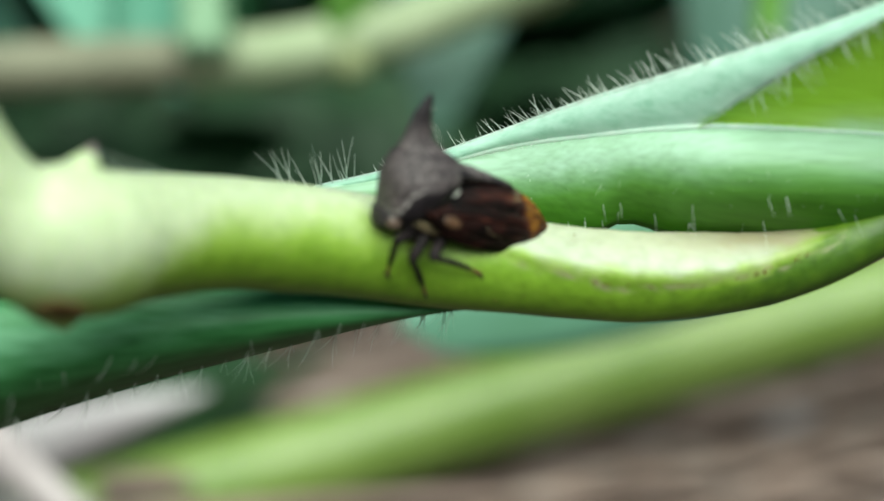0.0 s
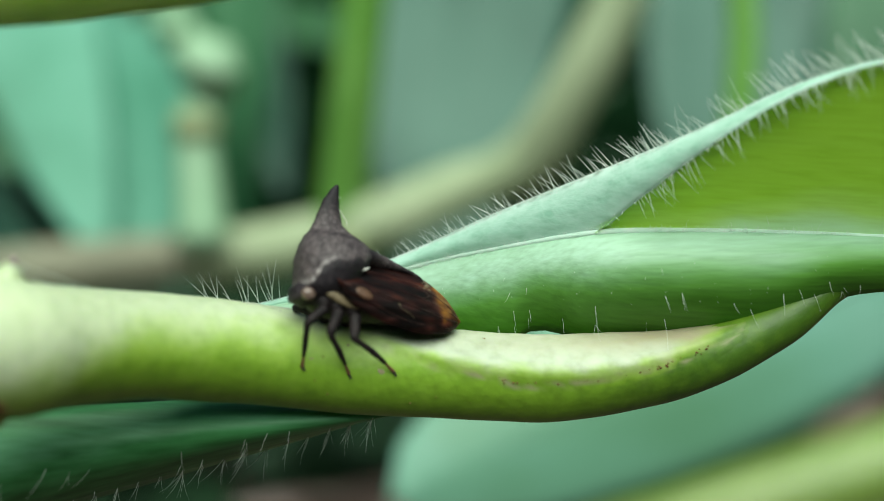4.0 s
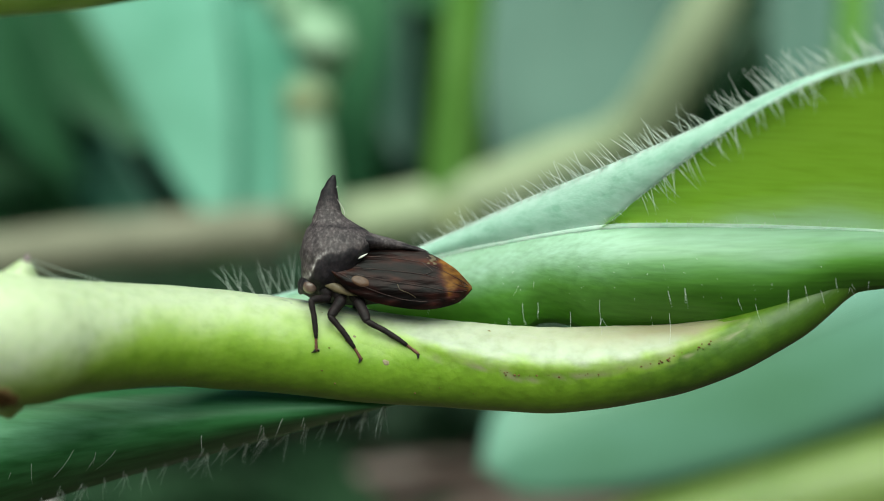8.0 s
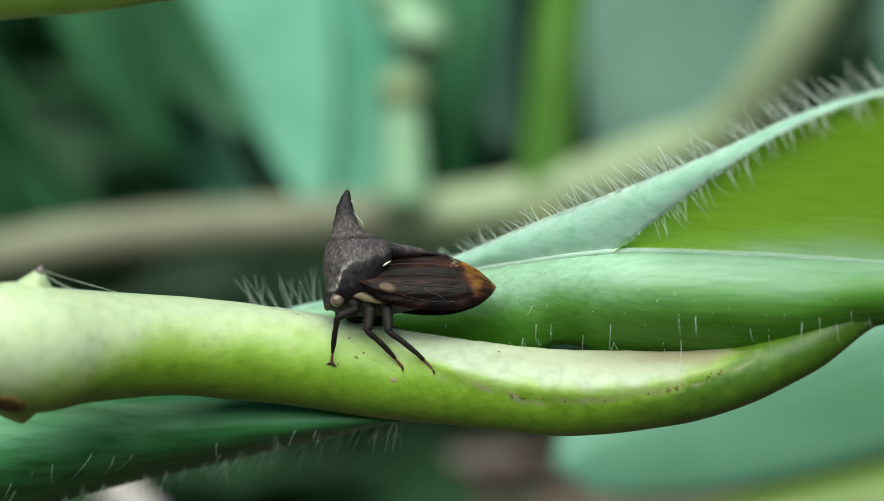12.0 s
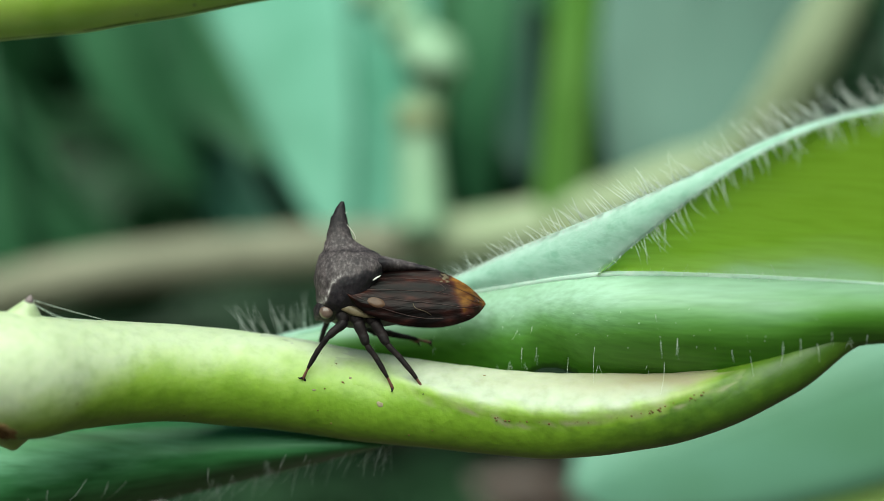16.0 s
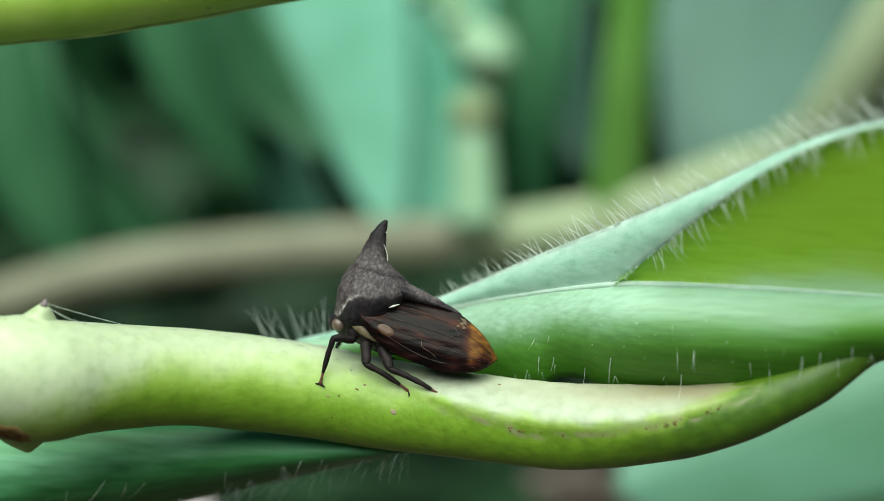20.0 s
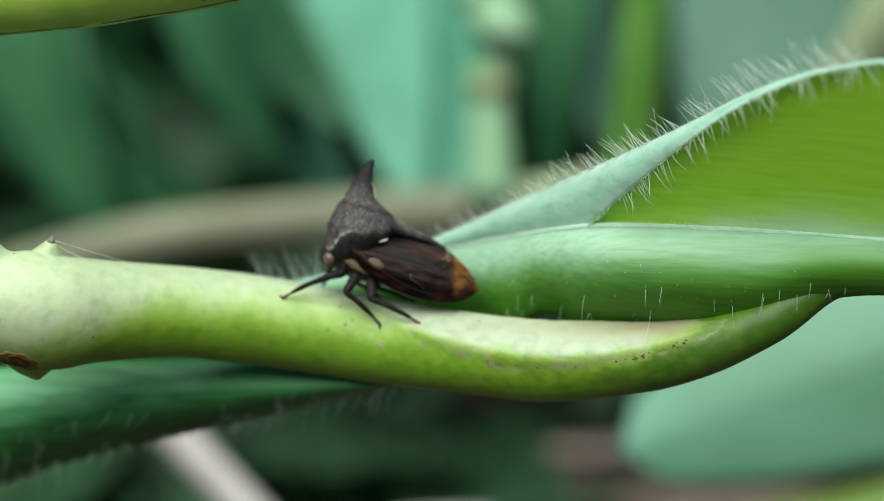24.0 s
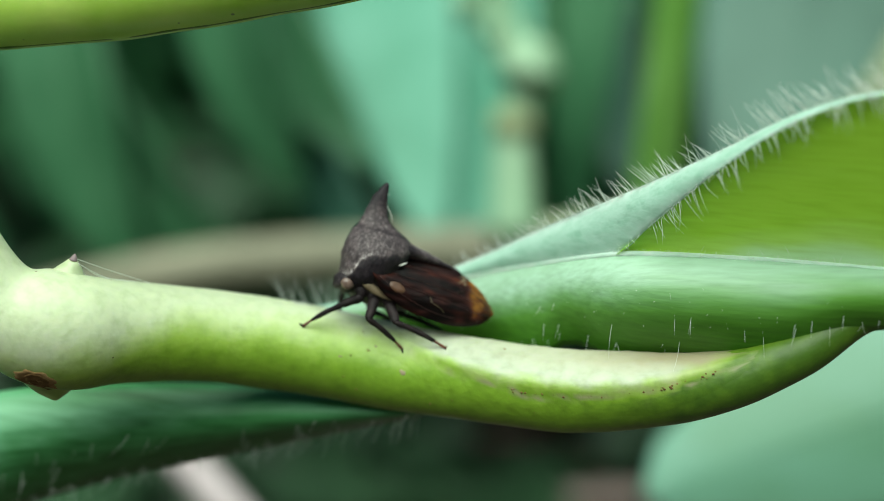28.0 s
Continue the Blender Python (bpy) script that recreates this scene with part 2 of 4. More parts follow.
M_INNER = material("leaf_face", [(0.90, 0.92, 0.8), (1.0, 1.0, 1.0), (1.06, 1.05, 1.15)], 0.5, 3600, 0.2, 2500, trans=0.4, stretch=(0.1, 1, 1), zones=(0.2, 700, [(0.0, (0.45, 0.78, 0.06)), (0.5, (0.52, 0.82, 0.15)), (1.0, (0.60, 0.86, 0.50))]))
M_RIB = material("leaf_rib", [(0.60, 0.84, 0.70), (0.80, 0.94, 0.86)], 0.75, 1800, 0.4, 4000, trans=0.35, sheen=0.3)
M_HAIR = material("hair", [(0.84, 0.92, 0.86), (0.95, 0.98, 0.94)], 0.35, 500, 0.0, trans=0.4)
M_HAIR.node_tree.nodes["Principled BSDF"].inputs["Alpha"].default_value = 0.8
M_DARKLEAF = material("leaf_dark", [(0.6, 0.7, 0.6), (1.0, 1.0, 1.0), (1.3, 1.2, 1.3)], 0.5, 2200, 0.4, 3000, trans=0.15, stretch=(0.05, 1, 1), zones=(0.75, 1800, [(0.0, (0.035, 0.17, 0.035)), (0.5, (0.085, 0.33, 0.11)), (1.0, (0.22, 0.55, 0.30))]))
M_POD = material("pod_skin", [(0.24, 0.42, 0.035), (0.40, 0.55, 0.11)], 0.4, 300, 0.3, 2200, sss=0.2, speck=((0.12, 0.17, 0.05), 800, 0.05))
M_TAN = material("dry_branch", [(0.16, 0.16, 0.108), (0.24, 0.235, 0.165)], 0.7, 120, 0.2, 600)
M_TANPALE = material("dry_branch_pale", [(0.29, 0.355, 0.21), (0.39, 0.45, 0.29)], 0.7, 120, 0.2, 600)
M_STALK = material("pale_stalk", [(0.19, 0.34, 0.20), (0.28, 0.43, 0.28)], 0.6, 120, 0.2, 600)
M_KNOT = material("knot", [(0.20, 0.23, 0.11), (0.28, 0.33, 0.18)], 0.7, 120, 0.2, 600)
M_GSTEM = material("green_stem", [(0.12, 0.30, 0.04), (0.18, 0.38, 0.08)], 0.5, 100, 0.2, 600, trans=0.1)
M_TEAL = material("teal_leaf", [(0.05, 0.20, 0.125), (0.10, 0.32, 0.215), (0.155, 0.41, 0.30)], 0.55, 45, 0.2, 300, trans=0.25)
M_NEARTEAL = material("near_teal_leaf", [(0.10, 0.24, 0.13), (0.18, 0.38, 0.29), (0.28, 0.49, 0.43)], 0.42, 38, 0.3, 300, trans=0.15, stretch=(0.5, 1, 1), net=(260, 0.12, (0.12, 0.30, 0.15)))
# darker greens: the shade of the leaves behind is put into their colour
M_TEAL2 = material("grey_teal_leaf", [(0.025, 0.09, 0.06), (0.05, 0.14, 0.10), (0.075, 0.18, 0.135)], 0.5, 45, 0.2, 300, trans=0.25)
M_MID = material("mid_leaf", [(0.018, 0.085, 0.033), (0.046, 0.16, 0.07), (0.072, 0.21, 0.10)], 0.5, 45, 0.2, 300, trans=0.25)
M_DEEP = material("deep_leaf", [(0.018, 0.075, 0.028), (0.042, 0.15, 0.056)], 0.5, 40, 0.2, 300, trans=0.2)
M_STRAW = material("straw", [(0.09, 0.06, 0.05), (0.25, 0.175, 0.15), (0.50, 0.41, 0.38)], 0.8, 250, 0.3, 900, stretch=(0.2, 1, 1))
M_LEAN = material("leaning_skin", [(0.135, 0.23, 0.03), (0.23, 0.32, 0.085)], 0.35, 60, 0.2, 600, coat=0.25)
M_DRY = material("dry_blade", [(0.18, 0.155, 0.17), (0.33, 0.30, 0.325), (0.45, 0.425, 0.45)], 0.7, 120, 0.3, 600, stretch=(0.2, 1, 1))
M_PINK = material("pinkish_stalk", [(0.40, 0.34, 0.36), (0.54, 0.47, 0.49)], 0.6, 200, 0.2, 600)
# near-black green: the deep shade low among the plants is put into the colour
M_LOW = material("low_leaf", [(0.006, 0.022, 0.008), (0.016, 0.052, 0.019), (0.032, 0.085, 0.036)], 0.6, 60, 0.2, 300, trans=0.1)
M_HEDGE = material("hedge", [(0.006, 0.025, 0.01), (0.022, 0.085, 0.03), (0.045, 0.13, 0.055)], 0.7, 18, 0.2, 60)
M_GROUND = material("soil", [(0.015, 0.012, 0.009), (0.04, 0.03, 0.022), (0.08, 0.06, 0.05)], 0.95, 30, 0.5, 150)

# ---- ground ----
bm = bmesh.new()
ticks = [-400, -60, -10, -3, -1, -0.5, -0.25, -0.1, 0, 0.1, 0.2, 0.3, 0.5, 0.8, 1.5, 4, 12, 60, 400]
gv = [[bm.verts.new((x, y, -0.082 + (0.006 * noise.noise(Vector((x, y, 0)) * 14) if abs(x) < 3 and abs(y) < 3 else 0))) for y in ticks] for x in ticks]
for i in range(len(ticks) - 1):
    for j in range(len(ticks) - 1):
        bm.faces.new((gv[i][j], gv[i + 1][j], gv[i + 1][j + 1], gv[i][j + 1]))
tagged(part("ground", bm, M_GROUND), "dark bare soil under the plants", "ground", kind="structure")

# ---- main stem ----
stem = thing("plant_stem", "pale green plant stem with a swollen node", "stem")
AXIS = [(at(-21.02, 7.55, -5.8), 2.0), (at(-20.82, 3.86, -5.2), 1.95), (at(-20.35, 1.39, -4.6), 1.85), (at(-19.49, -0.61, -4.0), 1.8), (at(-18.38, -2.25, -3.3), 1.95), (at(-17.16, -3.06, -2.6), 2.42), (at(-15.86, -3.41, -1.7), 2.5), (at(-14.61, -3.41, -0.4), 2.28),
        (at(-13.08, -3.41, 1.0), 2.14), (at(-11.10, -3.48, 2.3), 2.05), (at(-8.96, -3.69, 3.3), 2.05), (at(-6.70, -3.99, 4.0), 1.98), (at(-4.37, -4.35, 4.4), 1.92), (at(-2.00, -4.64, 4.5), 1.85),
        (at(0.38, -4.83, 4.4), 1.78), (at(2.75, -5.01, 4.3), 1.75), (at(5.12, -5.07, 4.2), 1.74), (at(7.46, -4.86, 4.0), 1.62), (at(9.79, -4.54, 3.8), 1.42),
        (at(12.10, -3.87, 3.6), 1.18), (at(14.37, -2.75, 3.3), 0.98), (at(16.41, -1.35, 3.1), 0.7), (at(18.01, -0.79, 3.0), 0.5)]
bm = bmesh.new()
tube(bm, [p for p, r in AXIS], [r for p, r in AXIS], seg=40, steps=10, bump=0.035, freq=500)
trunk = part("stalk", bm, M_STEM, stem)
bm = bmesh.new()
tube(bm, [at(-16.08, -1.72, -1.8), at(-15.84, -1.02, -1.9), at(-15.60, -0.40, -2.1)], [1.35, 0.74, 0.19], seg=18, steps=4)
spur = part("spur", bm, M_STEM, stem)
bm = bmesh.new()
tube(bm, [at(-15.60, -0.42, -2.1), at(-15.56, -0.27, -2.1), at(-15.53, -0.13, -2.1)], [0.185, 0.12, 0.02], seg=10, steps=4)
part("spur_tip", bm, M_SPIKE, spur, "dark purple spur tip")
bm = bmesh.new()
tube(bm, [at(-16.87, -4.00, -1.2), at(-16.71, -4.96, -1.3), at(-16.53, -5.83, -1.4), at(-16.39, -6.38, -1.5)], [2.1, 1.75, 0.95, 0.12], seg=20, steps=6)
lower_spur = part("node_spur", bm, M_STEM, stem)
skins = [BVHTree.FromPolygons([v.co.copy() for v in ob.data.vertices], [list(f.vertices) for f in ob.data.polygons]) for ob in (trunk, lower_spur)]


def on_node(u, v, proud):
    """A place on the skin of the node, seen from the open side, so many millimetres proud of it."""
    start = at(u, v, -14.0)
    hits = [h for h in (skin.ray_cast(start, AWAY) for skin in skins) if h[0] is not None]
    h = min(hits, key=lambda q: q[3])
    return h[0] - AWAY * proud * MM


def scab(bm, cu, cv, wide, high, rows, rng):
    """A rough oval crust on the node: rows of share of its size and height."""
    lump = [1 + 0.09 * math.sin(2 * w + 1) + rng.uniform(-0.06, 0.06) for w in range(26)]
    ring_loft(bm, [[on_node(cu + wide * g * lump[k] * math.cos(6.283 * k / 26), cv + high * g * lump[k] * math.sin(6.283 * k / 26), h + 0.02 * rng.random()) for k in range(26)] for g, h in rows])


bm = bmesh.new()
scab(bm, -16.38, -5.41, 0.86, 0.46, ((1.0, -0.03), (0.92, 0.03), (0.7, 0.035), (0.55, 0.01), (0.2, 0.0)), random.Random(3))
scar = part("scar", bm, M_SCAB, stem, "flat brown leaf scar")
bm = bmesh.new()
scab(bm, -16.26, -5.43, 0.46, 0.31, ((1.0, 0.0), (0.95, 0.06), (0.8, 0.05), (0.6, 0.025)), random.Random(5))
part("scar_rim", bm, M_SCAR, scar, "darker raised ring")
AX = spline([(*p, r) for p, r in AXIS], 10)


def on_stem(s, angle, lift=1.0):
    """A place on the stem's skin: s along its points, angle in degrees from the front upwards, lift as a share of the radius."""
    row = [np.interp(s * 10, range(len(AX)), AX[:, k]) for k in range(4)]
    w = radians(angle)
    return Vector(row[:3]) + (-AWAY * math.cos(w) + UP * math.sin(w)) * row[3] * lift * MM




def bloom_shading(q, angle, p):
    """How far the pale waxy upper skin, top light painted in too, covers the stem."""
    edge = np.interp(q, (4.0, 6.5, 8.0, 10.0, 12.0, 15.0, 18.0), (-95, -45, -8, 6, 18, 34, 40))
    # past 14.5 the right end's shade is put into the colour
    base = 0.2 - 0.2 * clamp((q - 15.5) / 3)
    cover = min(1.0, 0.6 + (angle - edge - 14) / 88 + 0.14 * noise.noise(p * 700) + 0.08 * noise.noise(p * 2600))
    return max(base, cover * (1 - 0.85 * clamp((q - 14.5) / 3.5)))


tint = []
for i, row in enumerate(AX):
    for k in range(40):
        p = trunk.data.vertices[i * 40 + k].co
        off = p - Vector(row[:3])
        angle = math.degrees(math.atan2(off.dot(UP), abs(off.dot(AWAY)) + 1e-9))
        tint.append(bloom_shading(i / 10, angle, p))
pigment_or_shade(trunk, tint)
pigment_or_shade(spur, [1.0] * len(spur.data.vertices))
pigment_or_shade(lower_spur, [clamp(0.62 + 0.3 * noise.noise(v.co * 700) + (0.3 if i > 440 else 0)) for i, v in enumerate(lower_spur.data.vertices)])
bm = bmesh.new()
grid, tint, stains = [], [], []
for i in range(61):
    q = 10.6 + 9.0 * i / 60
    low = 68 - 90 * math.sin(min(1, max(0, (q - 11.5) / 4.2)) * math.pi / 2) + 74 * max(0, (q - 16.8) / 2.8) ** 1.6
    row = []
    taper = math.sin(math.pi * min(1, max(0, (q - 10.6) / 9.0))) ** 0.6
    for j in range(25):
        t = j / 24
        bulge = math.exp(-((t - 0.60) / 0.09) ** 2) * 0.14 * clamp((q - 12.0) / 2) + 0.05 * math.exp(-((t - 0.10) / 0.08) ** 2)
        edge = 0.98 if j == 0 else 1.02 - 0.024 * max(0, (t - 0.8) / 0.2)
        p = on_stem(q, 100 + (low - 22 - 100) * t, edge + bulge * taper)
        row.append(p + Vector((0, 0, 0.03 * MM * noise.noise(p * 2500))))
        grown = clamp((q - 10.9) / 2.6) * clamp((19.7 - q) / 2.0)
        uneven = 0.10 * noise.noise(p * 900) + 0.05 * noise.noise(p * 3000)
        rise = clamp((0.77 - t) / 0.24 + 3.0 * uneven)
        # right end falls to the same coloured-in shade as the stem
        tint.append(max(bloom_shading(q, 100 + (low - 122) * t, p), 1.05 * rise * clamp(1.5 * grown - 0.5), 0.2 - 0.2 * clamp((q - 15.5) / 3)))
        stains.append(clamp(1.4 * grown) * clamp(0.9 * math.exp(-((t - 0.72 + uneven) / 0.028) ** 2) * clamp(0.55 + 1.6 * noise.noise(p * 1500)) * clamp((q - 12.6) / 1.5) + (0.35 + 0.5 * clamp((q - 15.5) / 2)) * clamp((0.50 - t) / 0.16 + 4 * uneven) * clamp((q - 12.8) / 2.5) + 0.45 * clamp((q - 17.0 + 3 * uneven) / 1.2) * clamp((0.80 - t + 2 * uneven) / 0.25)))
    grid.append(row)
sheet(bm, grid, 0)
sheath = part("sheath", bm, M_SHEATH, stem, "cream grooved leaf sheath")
pigment_or_shade(sheath, tint)
sheath.data.attributes.new("stain", "FLOAT", "POINT").data.foreach_set("value", stains)
rng = random.Random(21)
bm = bmesh.new()
for k in range(150):
    if k < 70:
        q = rng.uniform(14.6, 18.6)
        a = 100 + (68 - 90 * math.sin(min(1, max(0, (q - 11.5) / 4.2)) * math.pi / 2) + 74 * max(0, (q - 16.8) / 2.8) ** 1.6 - 122) * rng.gauss(0.69, 0.022)
    elif k < 105:
        q, a = rng.gauss(12.6, 0.9), rng.gauss(42, 16)
    else:
        q, a = rng.uniform(6.5, 16), rng.uniform(-40, 70)
    r = rng.uniform(0.02, 0.10) if 70 <= k < 92 else rng.uniform(0.012, 0.05)
    c = on_stem(q, a, 1.0 if k > 70 else 1.06)
    ring_loft(bm, [[c + (Vector((math.cos(w), 0, 0)) * rng.uniform(0.8, 1.8) + UP * math.sin(w)) * r * g * MM - AWAY * h * MM for w in (0, 1.05, 2.1, 3.14, 4.2, 5.24)] for g, h in ((1, -0.03), (0.8, 0.008), (0.3, 0.012))])
tagged(part("specks", bm, M_SCAR, stem, "tiny brown specks"), kind="stuff")
bm = bmesh.new()
rb = random.Random(17)
for k in range(26):
    q0, a0, g0 = rb.gauss(12.2, 1.0), rb.gauss(40, 20), rb.uniform(0.25, 1.0)
    lump = [rb.uniform(0.6, 1.2) for w in range(10)]
    ring_loft(bm, [[on_stem(q0 + 0.075 * g0 * g * lump[w] * math.cos(0.6283 * w), a0 + 4.2 * g0 * g * lump[w] * math.sin(0.6283 * w), h) for w in range(10)] for g, h in ((1, 0.995), (0.85, 1.012), (0.3, 1.012))])
tagged(part("blemishes", bm, M_BLEMISH, stem, "faint purplish brown blemishes"), kind="stuff")
bm = bmesh.new()
ring_loft(bm, [[on_stem(11.05 + 0.16 * g * math.cos(w), 0 + 9 * g * math.sin(w) + 2 * math.sin(3 * w), h) for w in [6.283 * k / 18 for k in range(18)]] for g, h in ((1, 0.99), (0.9, 1.015), (0.45, 1.012))])
part("flake", bm, M_LIP, stem, "small peeling pale skin flake")
bm = bmesh.new()
ring_loft(bm, [[on_stem(11.2 + 0.10 * g * math.cos(w), 48 + 6 * g * math.sin(w) + 2 * math.sin(2 * w), h) for w in [6.283 * k / 14 for k in range(14)]] for g, h in ((1, 0.99), (0.9, 1.008), (0.4, 1.008))])
part("stain", bm, M_SPIKE, stem, "small purplish stain")
bm = bmesh.new()
for k in range(3):
    a, b = at(-15.49, -0.38, -2.1) + UP * rng.uniform(-0.1, 0.1) * MM, on_stem(7.4 + 0.25 * k, 78, 1.03)
    tube(bm, [a, a.lerp(b, 0.5) - UP * rng.uniform(0.0, 0.25) * MM, b], [0.003, 0.0025, 0.003], seg=4, steps=4)
tagged(part("threads", bm, M_HAIR, stem, "fine spider threads at the spur"), kind="stuff")

# ---- hairy leaf ----
leaf = thing("hairy_leaf", "large green hairy leaf with a folded pale edge", "leaf")
COLS = 60


def curve(pts, n=COLS):
    rows = spline(pts, 12)
    s = np.r_[0, np.cumsum(np.linalg.norm(np.diff(rows, axis=0), axis=1))]
    return [Vector([np.interp(q, s, rows[:, k]) for k in range(3)]) for q in np.linspace(0, s[-1], n)]


MARGIN = curve([at(-7.86, -2.15, 7.5), at(-4.61, -1.28, 7.6), at(-0.60, 0.30, 7.3), at(2.82, 1.85, 5.8), at(6.47, 3.33, 3.6), at(9.42, 4.55, 1.6), at(11.44, 5.47, 0.4), at(12.77, 6.13, -0.5), at(14.44, 6.75, -1.6), at(16.49, 7.21, -2.4), at(19.05, 7.36, -3.0), at(24.71, 6.66, -2.0), at(31.15, 4.05, 0.0)])
RIB = curve([at(-7.57, -2.22, 7.2), at(-4.09, -1.40, 7.3), at(-0.35, -0.30, 7.1), at(2.82, 0.36, 5.8), at(6.61, 0.94, 3.8), at(9.70, 1.00, 3.3), at(14.30, 0.91, 3.0), at(18.10, 0.74, 2.7), at(21.04, 0.67, 2.4), at(26.36, 0.99, 1.5), at(31.49, 3.43, 0.6)])
LOWER = curve([at(-7.32, -2.89, 7.2), at(-3.35, -3.27, 7.4), at(0.40, -3.58, 7.2), at(3.3, -3.52, 6.2), at(4.3, -3.05, 5.9), at(5.3, -3.08, 5.6), at(6.6, -3.5, 5.2), at(9.90, -3.36, 4.5), at(12.93, -3.34, 4.2), at(14.91, -2.72, 3.6), at(16.38, -1.81, 3.0), at(18.07, -1.47, 2.6), at(20.96, -1.28, 2.2), at(26.36, 0.09, 1.5), at(31.61, 3.21, 0.8)])
FORK = at(6.58, 0.94, 3.5)
INNER = curve([FORK, at(7.97, 2.12, 2.6), at(9.80, 3.66, 1.2), at(11.35, 4.80, 0.0), at(13.23, 5.97, -1.3), at(14.75, 6.63, -2.0), at(16.43, 7.08, -2.6), at(19.01, 7.24, -3.1), at(24.67, 6.56, -2.1), at(31.10, 3.95, -0.1)])
RIB_R = curve([FORK, at(9.70, 1.00, 3.3), at(14.30, 0.91, 3.0), at(18.10, 0.74, 2.7), at(21.04, 0.67, 2.4), at(26.36, 0.99, 1.5), at(31.44, 3.46, 0.5)])


def patch(a, b, rows, bulge, side, grow=lambda s: 1.0):
    """A grid between two curves, bulged by so many millimetres to a side."""
    grid = []
    for i in range(rows + 1):
        t = i / rows
        w = 4 * t * (1 - t)
        grid.append([p.lerp(q, t) + side * bulge * grow(k / (len(a) - 1)) * w * MM + Vector((0, 1, 0)) * 0.05 * MM * noise.noise(p.lerp(q, t) * 900) for k, (p, q) in enumerate(zip(a, b))])
    return grid


bm = bmesh.new()
swell = lambda s: 0.35 + 0.65 * min(1, max(0, (s - 0.18) / 0.2)) - 0.62 * clamp((s - 0.52) / 0.2)
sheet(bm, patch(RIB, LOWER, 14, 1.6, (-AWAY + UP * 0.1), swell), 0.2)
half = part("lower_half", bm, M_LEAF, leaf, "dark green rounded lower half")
# pale down near the rib; the sheen and underside shade are coloured in too
pigment_or_shade(half, [clamp(1.05 - 1.3 * clamp((i / 14 - 0.12) / 0.62) ** 1.3 + 0.2 * clamp((28 - k) / 16) - 0.14 * clamp((k - 32) / 10) + 0.10 * noise.noise(half.data.vertices[i * COLS + k].co * 500)) for i in range(15) for k in range(COLS)] * 2)
# the fold: between the margin and, first, the rib, then the inner edge
LOWLINE = curve([at(-7.83, -2.27, 7.3), at(-4.09, -1.45, 7.3), at(-0.35, -0.32, 7.2), at(2.82, 0.34, 5.8), at(6.45, 0.92, 3.9), at(7.97, 2.12, 2.6), at(9.80, 3.66, 1.2), at(11.35, 4.80, 0.0), at(13.23, 5.97, -1.3), at(14.75, 6.63, -2.0), at(16.43, 7.08, -2.6), at(19.01, 7.24, -3.1), at(24.67, 6.56, -2.1), at(31.10, 3.95, -0.1)])
bm = bmesh.new()
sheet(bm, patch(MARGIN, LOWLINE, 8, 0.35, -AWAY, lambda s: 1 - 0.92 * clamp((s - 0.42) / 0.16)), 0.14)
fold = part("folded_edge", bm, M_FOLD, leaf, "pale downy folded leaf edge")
pigment_or_shade(fold, [clamp(0.15 + 0.9 * abs(i / 4 - 1) ** 2.2) for i in range(9) for k in range(COLS)] * 2)
bm = bmesh.new()
sheet(bm, patch(INNER, RIB_R, 14, 0.3, AWAY), 0)
face = part("upper_face", bm, M_INNER, leaf, "yellow-green translucent leaf face")
pigment_or_shade(face, [clamp((i / 14 - 0.72) * 3.4 * clamp((k - 5) / 9) + 0.2 + 0.3 * noise.noise(face.data.vertices[i * COLS + k].co * 400)) for i in range(15) for k in range(COLS)])
bm = bmesh.new()
tube(bm, [p - AWAY * (0.12 if k < 26 else 0.05) * MM for k, p in enumerate(RIB)], [0.09 + 0.06 * clamp((k - 12) / 14) for k in range(COLS)], seg=10, steps=2, bump=0.02, freq=5000)
part("midrib", bm, M_RIB, leaf, "white raised midrib")
bm = bmesh.new()
tube(bm, MARGIN[6:], [0.06] * (COLS - 6), seg=6, steps=1)
part("margin_rim", bm, M_RIB, leaf)
rng = random.Random(4)
bm = bmesh.new()
for k in range(230):
    j = (rng.random() ** 0.66) * COLS * 0.66
    i = int(j)
    p = MARGIN[i].lerp(MARGIN[i + 1], j - i) + AWAY * rng.uniform(-0.1, 0.15) * MM
    ln = rng.uniform(0.5, 1.45) * (0.4 + 0.75 * j / 38)
    way = UP * rng.uniform(0.55, 1.1) + Vector((-1, 0, 0)) * rng.uniform(0.45, 1.2) + AWAY * rng.uniform(-0.4, 0.5)
    hair(bm, p, way, ln, rng.choice((0.014, 0.018, 0.027)), rng, 0.18)
for k in range(20):
    p = at(-9.59, -2.19, 6.6).lerp(at(-5.89, -1.90, 7.4), rng.random() ** 0.8)
    hair(bm, p, UP * rng.uniform(0.8, 1.2) + Vector((-1, 0, 0)) * rng.uniform(-0.1, 0.9) + AWAY * rng.uniform(-0.5, 0.3), rng.uniform(0.8, 2.1), 0.02, rng, 0.14)
for k in range(75):
    j = rng.uniform(4, COLS - 25)
    i = int(j)
    p = INNER[i].lerp(INNER[i + 1], j - i)
    hair(bm, p, -UP + Vector((rng.uniform(0, 0.7), 0, 0)) - AWAY * rng.uniform(0, 0.6), rng.uniform(0.4, 1.3), 0.02, rng)
